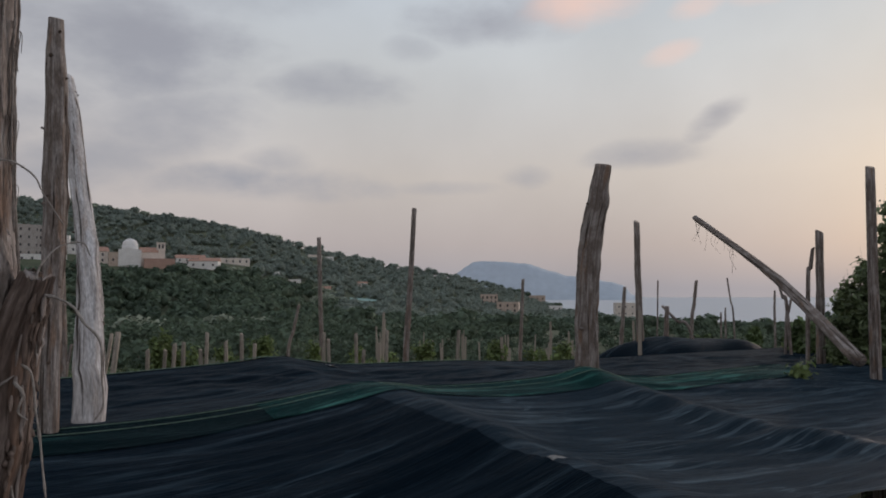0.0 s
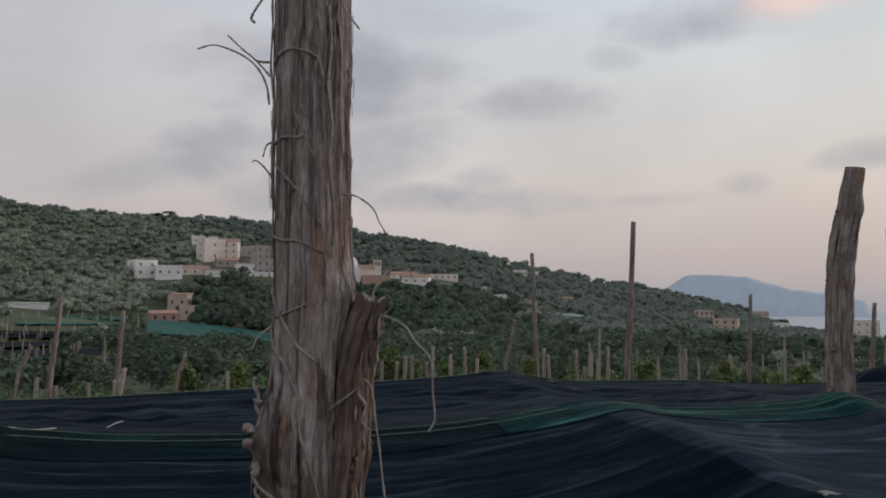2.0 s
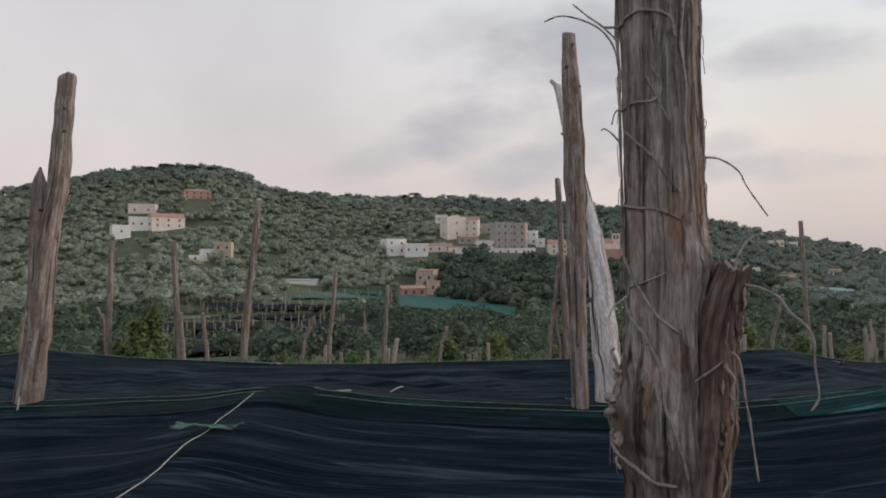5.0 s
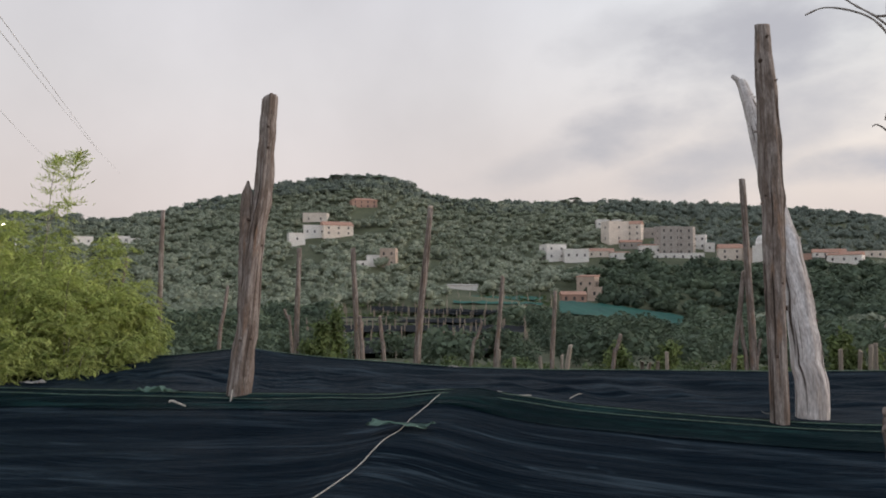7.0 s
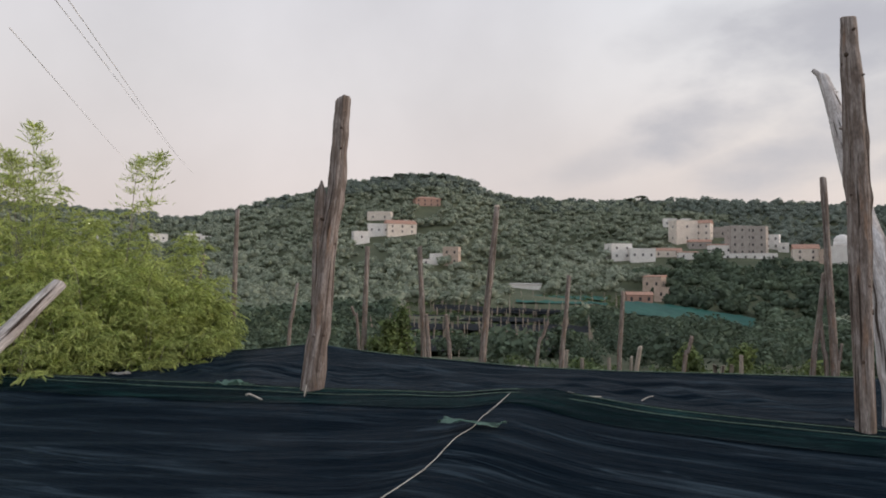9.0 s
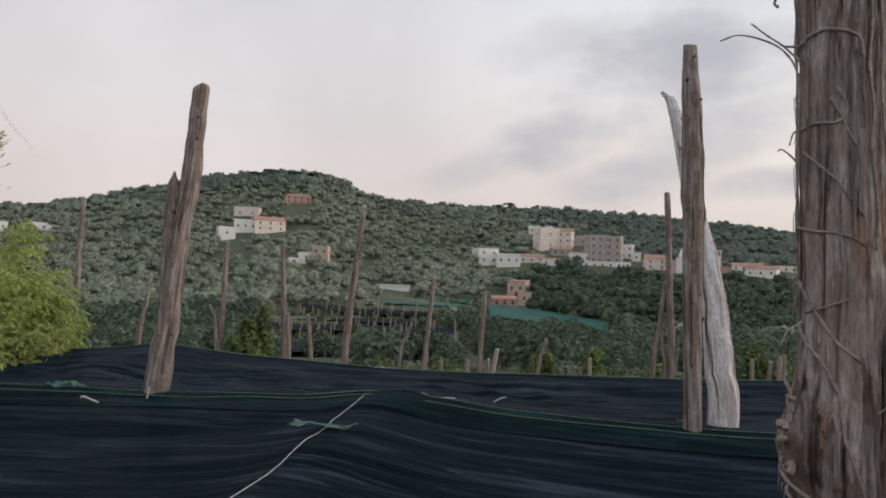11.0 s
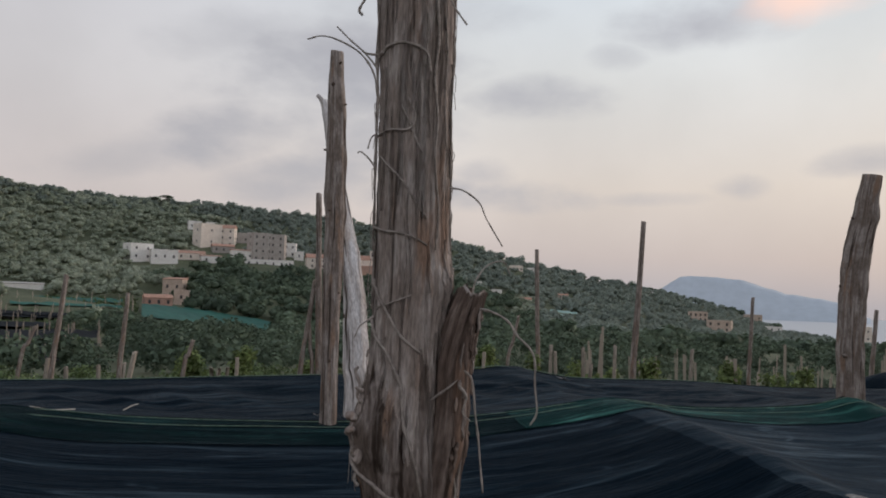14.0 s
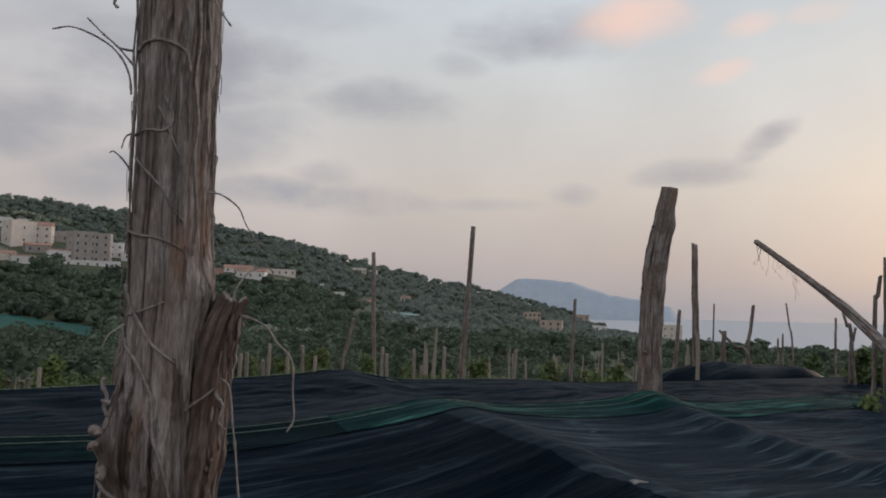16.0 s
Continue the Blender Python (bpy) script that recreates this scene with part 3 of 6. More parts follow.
net_sheet("green_net", 1.9, 9, V1 - 0.5, V1 - 0.01, 0.09, 0.035, net_green, "brighter teal net band gathered at the poles", lift=0.012, hem=1.0)


net_sheet("shade_net", 9.9, 14.7, 8.75, 11.2, 0.1, 0.08, net_black, "black shading net heaped over a far pergola", height=lambda u, v: 0.7 + 1.25 * max(0, 1 - ((u - 12.3) / 2.5) ** 4) * max(0, 1 - ((v - 9.9) / 1.5) ** 4) + 0.09 * noise.noise((u * 0.8, v * 0.9, 6)))


def cord(name, pts, radius, mat, label, category="rope", n=60, wave=0.0):
    line = smooth_line(pts, n)
    if wave:
        line = [p + Vector((noise.noise(p * 6), noise.noise(p * 6 + Vector((7, 0, 0))), 0)) * wave for p in line]
    return tagged(obj(name, tube(bmesh.new(), line, radius, 6), mat), label, category)


def on_net(u, v, lift=0.012):
    q = ALONG * u + ACROSS * v
    return (q.x, q.y, net_height(u, v) + lift)


cord("rope", [on_net(-2.03 + 0.015 * math.sin(k * 2.1), 2.4 + k * 0.305, 0.014) for k in range(12)], 0.003, twine, "white rope laid across a seam of the net", wave=0.006)
cord("rope", [on_net(-1.62 + 0.10 * k, V1 + 0.10 + 0.26 * k, 0.014) for k in range(3)], 0.0045, twine, "short white rope end on the net")
cord("rope", [on_net(-1.12 + 0.05 * k, V1 + 1.05 + 0.26 * k, 0.014) for k in range(3)], 0.004, twine, "short white rope end on the net")
for dv, lab in ((-0.03, "thin green twine along the net's edge"), (-0.16, "thin pale green twine on the net")):
    cord("twine", [on_net(-12 + 0.5 * k, V1 + dv, 0.012) for k in range(42)], 0.0032, green_twine, lab, n=160)
cord("twine", [on_net(-12 + 0.5 * k, V2 - 0.02, 0.012) for k in range(38)], 0.006, green_twine, "thin twine along the far net edge", n=160)


# ---- poles ----
def rough_pole(name, pts, radii, mat, label, group="", sides=12, n=26, seed=0, knots=3, top_cut=True, category="pole"):
    """A peeled chestnut pole: bowed, with flutes, knots and a sawn end."""
    rnd = random.Random(seed)
    e = tagged(new(name), label, category, group)
    base = Vector(pts[0])
    e.location = base
    line = [p - base for p in smooth_line(pts, n)]
    kn = [(rnd.random(), rnd.random() * 6.28) for _ in range(knots)]
    line = [q + Vector((noise.noise((i * 0.22, seed, 0)), noise.noise((i * 0.22, seed, 9)), 0)) * radii[-1] * 0.06 * (i > 0) for i, q in enumerate(line)]

    def shape(s, a, c):
        k = 1 + 0.13 * noise.noise((math.cos(a) * 1.6, math.sin(a) * 1.6, s * 3 + seed)) + 0.09 * noise.noise((math.cos(a) * 4, math.sin(a) * 4, s * 16 + seed)) + 0.04 * noise.noise((math.cos(a) * 9, math.sin(a) * 9, s * 9 + seed))
        k -= 0.09 * max(0.0, 1 - abs(noise.noise((math.cos(a) * 1.9, math.sin(a) * 1.9, s * 1.5 + seed * 3))) * 8)
        for ks, ka in kn:
            da = (a - ka + math.pi) % (2 * math.pi) - math.pi
            k += 0.17 * math.exp(-((s - ks) * 30) ** 2 - (da * 1.6) ** 2)
        return k

    thick = lambda s: float(np.interp(s, np.linspace(0, 1, len(radii)), radii))
    bm = tube(bmesh.new(), line, thick, sides, shape)
    r1 = radii[-1]
    d, lean = (line[-1] - line[-2]).normalized(), Vector((math.cos(seed * 2.3), math.sin(seed * 2.3), 0)) * (0.35 + 0.3 * math.sin(seed))

    def saw(verts):
        """Slants the sawn end."""
        for v in verts:
            if (v.co - line[-1]).dot(d) > -r1 * 0.5 and (v.co - line[-1]).length < r1 * 2:
                v.co += d * (v.co - line[-1]).dot(lean)

    saw(bm.verts)
    part("shaft", bm, mat, e)
    if sides >= 30:  # dark knots and short broken twigs
        for q in range(knots * 2):
            i = rnd.randint(3, n - 3)
            a = rnd.uniform(2.6, 6.8)
            out = Vector((math.cos(a), math.sin(a), rnd.uniform(0.0, 0.5))).normalized()
            r, w = thick(i / n), rnd.uniform(0.10, 0.22)
            long = rnd.uniform(1.02, 1.10) if q % 5 else rnd.uniform(1.2, 1.45)
            part("knot", tube(bmesh.new(), [line[i] + out * r * 0.6, line[i] + out * r * 0.95, line[i] + out * r * long], lambda s: r * w * (1.5 - 0.8 * s), 8, lambda s, b, c: 1 + 0.3 * noise.noise((math.cos(b) * 2, math.sin(b) * 2, q))), knot_wood if q % 3 else mat, e)
    if top_cut:
        bm = bmesh.new()
        tube(bm, [line[-1] - d * 0.002, line[-1] + d * 0.004], r1 * 0.93, sides)
        saw(bm.verts)
        part("sawn_end", bm, cut_wood, e, "pale sawn end")
    return e


count = 0


def pole(base, top, r):
    """A pole that goes on down to the soil under the nets."""
    global count
    count += 1
    b, t = Vector(base), Vector(top)
    g = max(ground_at(b.x, b.y) - 0.1, -3)
    d = (t - b)
    down = Vector((b.x - d.x / max(d.z, 0.3) * min(b.z - g, 0.6), b.y - d.y / max(d.z, 0.3) * min(b.z - g, 0.6), g))
    side = Vector((noise.noise((count, 0, 0)), noise.noise((0, count, 0)), 0)) * r * 0.9
    rough_pole("wooden_pole", (down, b, (b + t) / 2 + side, t), (r * 1.12, r * 1.05, r * 0.95, r * 0.85), pole_wood, "weathered brown chestnut pole standing behind the nets", "poles behind the nets", 10, 18, count)


def stake(base, top, r):
    global count
    count += 1
    b, t = Vector(base), Vector(top)
    g = max(ground_at(b.x, b.y) - 0.05, -2)
    low = b + (b - t) * ((b.z - g) / max(t.z - b.z, 0.2))
    low = Vector((b.x + (low.x - b.x) * 0.5, b.y + (low.y - b.y) * 0.5, g)) if (low - b).length > 4 else low
    rough_pole("wooden_stake", (low, b, t), (r, r, r * 0.95), stake_wood, "short pale wooden stake along the net's far edge", "stakes along the net", 8, 6, count, 1, category="stake")


pole((-10.37, 8.23, 1.63), (-10.21, 8.41, 4.39), 0.062)
pole((-12.12, 12.17, 1.18), (-12.00, 12.28, 3.18), 0.057)
pole((-11.02, 7.41, 1.69), (-11.07, 7.33, 3.64), 0.051)
pole((-10.33, 7.00, 1.77), (-10.35, 6.96, 2.47), 0.038)
pole((-11.19, 6.26, 1.86), (-11.17, 6.29, 3.61), 0.046)
pole((-11.69, 4.13, 1.88), (-11.68, 4.16, 4.14), 0.040)
pole((-11.46, 3.29, 1.98), (-11.37, 3.54, 3.39), 0.029)
pole((-15.83, 7.12, 1.71), (-15.76, 7.27, 2.94), 0.043)
pole((-10.35, 7.47, 1.71), (-10.39, 7.41, 2.45), 0.035)
pole((-10.52, 12.23, 1.31), (-10.46, 12.28, 2.86), 0.049)
pole((-11.81, 11.08, 1.53), (-11.66, 11.23, 2.18), 0.036)
pole((-14.24, 7.97, 2.07), (-14.31, 7.86, 2.46), 0.031)
pole((-4.56, 8.78, 1.89), (-4.65, 8.74, 4.32), 0.047)
pole((-4.78, 8.68, 1.91), (-4.65, 8.74, 3.17), 0.033)
pole((-4.64, 8.75, 1.92), (-4.70, 8.72, 2.60), 0.028)
pole((-4.54, 8.79, 1.92), (-4.49, 8.81, 2.32), 0.022)
pole((-2.82, 16.97, 1.41), (-2.91, 16.95, 4.19), 0.053)
pole((-0.575, 11.35, 1.90), (-0.45, 11.35, 4.25), 0.047)
pole((1.96, 18.57, 1.20), (2.05, 18.56, 3.23), 0.047)
pole((3.99, 14.73, 1.64), (3.95, 14.74, 4.35), 0.073)
pole((5.06, 17.23, 1.51), (5.10, 17.22, 3.18), 0.020)
pole((6.45, 18.89, 1.95), (6.58, 18.84, 3.20), 0.045)
pole((4.26, 17.45, 1.49), (4.36, 17.42, 3.03), 0.045)
pole((4.66, 15.26, 1.68), (4.70, 15.25, 2.62), 0.054)
pole((-3.12, 14.68, 1.63), (-2.92, 14.72, 2.66), 0.034)
pole((6.21, 11.98, 2.06), (6.23, 11.97, 3.93), 0.072)
pole((6.20, 12.33, 3.00), (6.28, 12.29, 3.68), 0.035)
pole((5.86, 9.89, 2.04), (5.87, 9.89, 4.66), 0.071)
pole((7.05, 17.64, 2.16), (6.93, 17.69, 3.25), 0.021)
pole((8.30, 18.20, 2.27), (8.31, 18.19, 2.94), 0.028)
pole((6.42, 13.56, 2.56), (6.30, 13.61, 3.06), 0.029)
pole((6.40, 13.57, 2.32), (6.48, 13.53, 2.79), 0.025)
pole((7.96, 20.51, 2.05), (7.97, 20.51, 2.45), 0.025)
pole((7.85, 20.55, 2.02), (7.86, 20.55, 2.32), 0.025)
pole((5.18, 15.14, 2.00), (4.62, 15.32, 2.63), 0.031)
stake((-7.05, 6.78, 1.92), (-7.04, 6.79, 2.14), 0.025)
stake((-6.89, 6.92, 1.89), (-6.90, 6.92, 2.04), 0.025)
stake((-6.63, 7.14, 1.89), (-6.64, 7.14, 2.05), 0.025)
stake((-6.42, 7.31, 1.89), (-6.42, 7.32, 2.07), 0.025)
stake((-5.59, 7.89, 1.90), (-5.60, 7.89, 2.02), 0.025)
stake((-5.53, 7.93, 1.90), (-5.52, 7.94, 2.01), 0.025)
stake((-5.34, 8.05, 1.91), (-5.34, 8.05, 2.15), 0.025)
stake((-5.44, 7.99, 1.90), (-5.43, 7.99, 2.03), 0.025)
stake((-3.58, 8.84, 1.98), (-3.58, 8.84, 2.25), 0.025)
stake((-3.40, 8.90, 1.99), (-3.39, 8.91, 2.24), 0.025)
stake((-3.30, 8.93, 2.00), (-3.29, 8.94, 2.31), 0.025)
stake((-6.37, 7.35, 1.91), (-6.33, 7.38, 2.21), 0.030)
pole((-6.68, 8.86, 1.83), (-6.59, 8.92, 2.27), 0.030)
stake((-3.56, 10.00, 1.92), (-3.56, 10.00, 2.26), 0.028)
stake((-3.34, 10.07, 1.93), (-3.35, 10.07, 2.15), 0.028)
stake((-3.28, 10.10, 1.95), (-3.27, 10.10, 2.38), 0.028)
stake((-3.02, 10.17, 1.94), (-3.03, 10.17, 2.26), 0.028)
stake((-2.82, 10.23, 1.95), (-2.83, 10.23, 2.36), 0.028)
stake((-2.66, 10.27, 1.95), (-2.65, 10.27, 2.22), 0.028)
stake((-1.71, 10.46, 1.99), (-1.71, 10.46, 2.36), 0.028)
stake((-1.64, 10.47, 1.99), (-1.65, 10.47, 2.27), 0.028)
stake((-1.25, 10.52, 1.98), (-1.26, 10.52, 2.34), 0.028)
stake((-1.15, 10.53, 1.98), (-1.14, 10.53, 2.10), 0.028)
stake((-0.82, 10.56, 1.98), (-0.81, 10.56, 2.39), 0.028)
stake((0.21, 10.58, 1.99), (0.23, 10.58, 2.39), 0.028)
stake((-3.88, 8.59, 2.01), (-3.84, 8.61, 2.48), 0.033)
stake((-4.00, 8.65, 2.02), (-3.94, 8.67, 2.46), 0.022)
# the two thick poles at the first row, and the forked pair
p = rough_pole("wooden_pole", ((-6.34, 2.60, 0.0), (-6.348, 2.735, 2.07), (-6.345, 2.81, 2.62), (-6.352, 2.86, 3.22), (-6.347, 2.905, 3.56), (-6.341, 2.944, 3.825), (-6.348, 2.977, 4.236), (-6.356, 3.01, 4.66)), (0.105, 0.10, 0.092, 0.088, 0.084, 0.078, 0.074, 0.076), pole_wood, "thick brown pole with a splintered side limb by the net", sides=44, n=90, seed=71, knots=14)
bm = bmesh.new()
off = p.location
tube(bm, [q - off for q in smooth_line(((-6.36, 2.79, 2.75), (-6.385, 2.80, 3.25), (-6.40, 2.815, 3.60), (-6.405, 2.83, 3.92)), 24)], lambda s: 0.060 - 0.006 * s - 0.045 * max(0.0, s - 0.86) / 0.14, 24, lambda s, a, c: 1 + 0.18 * noise.noise(c * 12) + 0.12 * noise.noise(c * 30))
part("split_limb", bm, pole_wood, p, "splintered pale side limb")
rough_pole("wooden_pole", ((-2.70, 4.99, 0.0), (-2.713, 5.043, 2.06), (-2.758, 5.121, 2.77), (-2.785, 5.18, 3.26), (-2.80, 5.208, 3.534), (-2.826, 5.241, 3.854), (-2.854, 5.289, 4.29), (-2.897, 5.332, 4.74), (-2.918, 5.364, 5.03)), (0.07, 0.066, 0.068, 0.078, 0.076, 0.082, 0.074, 0.066, 0.050), pole_wood, "tall brown pole with flaking bark beside a grey pole", sides=44, n=90, seed=72, knots=12)
p = rough_pole("wooden_pole", ((-2.55, 4.9, 0.0), (-2.66, 5.49, 1.98), (-2.77, 5.70, 2.40), (-2.95, 6.07, 2.79), (-3.09, 6.32, 3.11), (-3.40, 6.87, 3.56), (-3.89, 7.67, 4.25), (-4.38, 8.48, 5.07), (-4.93, 9.40, 5.75)), (0.125, 0.115, 0.113, 0.108, 0.096, 0.092, 0.092, 0.088, 0.064), grey_wood, "bleached grey split pole leaning away behind a brown one", sides=48, n=110, seed=73, knots=5)
off = p.location
bm = bmesh.new()
tube(bm, [Vector(q) - off for q in ((-4.90, 9.33, 5.68), (-5.02, 9.45, 5.83), (-5.10, 9.50, 5.90))], lambda s: 0.05 - 0.02 * s, 12, lambda s, a, c: 1 + 0.3 * noise.noise(c * 14))
part("split_tip", bm, grey_wood, p, "frayed split tip")
rough_pole("wooden_pole", ((1.57, 8.08, 0.0), (1.60, 8.11, 2.08), (1.61, 8.11, 2.69), (1.63, 8.11, 3.19), (1.662, 8.105, 3.573), (1.718, 8.09, 3.889), (1.795, 8.07, 4.38)), (0.13, 0.124, 0.122, 0.128, 0.130, 0.116, 0.096), pole_wood, "thick crooked sawn-off pole in a peak of the net", sides=40, n=60, seed=74, knots=3)
p = rough_pole("fallen_log", ((5.16, 9.03, 2.10), (5.15, 11.28, 3.18), (4.61, 13.22, 4.29)), (0.088, 0.068, 0.045), pole_wood, "long pale brown log leaning over the nets with dry fibres", sides=32, n=50, seed=75, knots=6, category="log")
off = p.location
rnd = random.Random(5)
for k in range(16):
    q = Vector((4.61, 13.22, 4.29)).lerp(Vector((5.15, 11.28, 3.18)), rnd.random() * 0.55 if k > 4 else 0.01 * k) - off
    drop = 0.15 + rnd.random() * 0.35
    part("fibre", tube(bmesh.new(), smooth_line((q, q + Vector((rnd.uniform(-.05, .05), 0, -drop * 0.5)), q + Vector((rnd.uniform(-.12, .12), 0, -drop))), 6), 0.0022, 4), vine_bark, p)


# ---- the gnarled trunk close by ----
FOOT = Vector((-0.848, 1.29, 1.45))
SIDE, FRONT = Vector((0.951, 0.308, 0)), Vector((0.308, -0.951, 0))
# height, how far the trunk reaches to either side of its foot
TRUNK_Z = [1.3, 2.3, 2.61, 2.645, 2.70, 2.74, 2.785, 2.82, 2.88, 2.97, 3.035, 3.15, 3.38, 3.62, 4.1]
TRUNK_L = [-0.102, -0.09, -0.085, -0.092, -0.104, -0.108, -0.103, -0.0914, -0.081, -0.078, -0.0785, -0.079, -0.081, -0.085, -0.090]
TRUNK_R = [0.10, 0.092, 0.088, 0.088, 0.087, 0.086, 0.084, 0.083, 0.082, 0.080, 0.078, 0.0695, 0.0655, 0.066, 0.066]
# fissures: angle round the trunk, lowest and highest point, depth, wander
FISSURES = [(1.83, 2.70, 4.1, 0.007, 0.10), (1.20, 2.2, 3.16, 0.007, 0.16), (2.35, 2.3, 2.98, 0.004, 0.14), (1.02, 2.98, 3.75, 0.004, 0.14), (2.62, 3.0, 4.1, 0.004, 0.12), (1.55, 2.2, 2.84, 0.004, 0.12), (0.62, 2.95, 4.1, 0.005, 0.12), (2.05, 2.2, 2.72, 0.003, 0.12), (0.85, 2.2, 2.9, 0.006, 0.15), (1.45, 3.12, 4.1, 0.003, 0.12)]


def trunk_centre(z):
    return FOOT + SIDE * (float(np.interp(z, TRUNK_Z, TRUNK_L)) + float(np.interp(z, TRUNK_Z, TRUNK_R))) / 2 + Vector((0, 0, z - FOOT.z))


def trunk_radius(z):
    return (float(np.interp(z, TRUNK_Z, TRUNK_R)) - float(np.interp(z, TRUNK_Z, TRUNK_L))) / 2


def bark_relief(a, z, r):
    """Height of the bark over the plain trunk, in metres."""
    twist = a + 0.35 * noise.noise((0, 0, z * 1.4)) + 0.12 * noise.noise((0, 4, z * 5))
    x, y = math.cos(twist), math.sin(twist)
    low = min(1.0, max(0.0, (3.0 - z) / 0.25))
    h = 0.0045 * noise.noise((x * 1.6, y * 1.6, z * 1.5))
    h += (0.0035 + 0.002 * low) * (0.5 - 1.9 * abs(noise.noise((x * 4.6, y * 4.6, z * 1.1 + 4))))
    h += (0.0020 + 0.0015 * low) * (0.5 - 1.9 * abs(noise.noise((x * 11, y * 11, z * 2.6 + 8))))
    h += 0.0012 * noise.noise((x * 24, y * 24, z * 8)) + 0.0050 * low * noise.noise((x * 6, y * 6, z * 22)) + 0.0015 * noise.noise((x * 9, y * 9, z * 40))
    for k, (fa, z0, z1, deep, wander) in enumerate(FISSURES):
        if z0 < z < z1:
            d = (a - fa - wander * noise.noise((k * 3.1, 0, z * 2.6)) - 0.03 * noise.noise((k, 9, z * 14)) + math.pi) % (2 * math.pi) - math.pi
            if abs(d) < 0.3:
                end = min(1.0, (z - z0) / 0.05, (z1 - z) / 0.05)
                h -= deep * end * math.exp(-abs(d / (0.035 + 0.025 * noise.noise((k, 5, z * 6)))) ** 1.3) * (0.65 + 0.5 * noise.noise((k, 2, z * 5)))
                h += 0.0016 * end * math.exp(-((abs(d) - 0.11) / 0.05) ** 2)
    # the burl on the lower flank and the shoulder over it
    flank = math.exp(-(((a - 2.6 + math.pi) % (2 * math.pi) - math.pi) / 0.55) ** 2)
    h += flank * 0.010 * math.exp(-((z - 2.735) / 0.06) ** 2) * (1 + 1.4 * noise.noise((x * 5, y * 5, z * 30)))
    # a torn collar above the crotch of the stub
    tear = math.exp(-(((a - 0.55 + math.pi) % (2 * math.pi) - math.pi) / 0.35) ** 2)
    h += tear * 0.009 * math.exp(-((z - 3.03) / 0.035) ** 2) * (1 + noise.noise((x * 9, y * 9, z * 40)))
    return h


def on_trunk(reach, z, lift=0.003):
    """A point on the bark of the front, so far to the side of the foot."""
    c = trunk_centre(z)
    across = reach - (c - FOOT).dot(SIDE)
    r = trunk_radius(z)
    a = math.acos(max(-1.0, min(1.0, across / r)))
    if abs(across) >= r:
        return FOOT + SIDE * reach + FRONT * 0.02 + Vector((0, 0, z - FOOT.z))
    return c + (SIDE * math.cos(a) + FRONT * math.sin(a)) * (r + lift + max(0.0, bark_relief(a, z, r)))


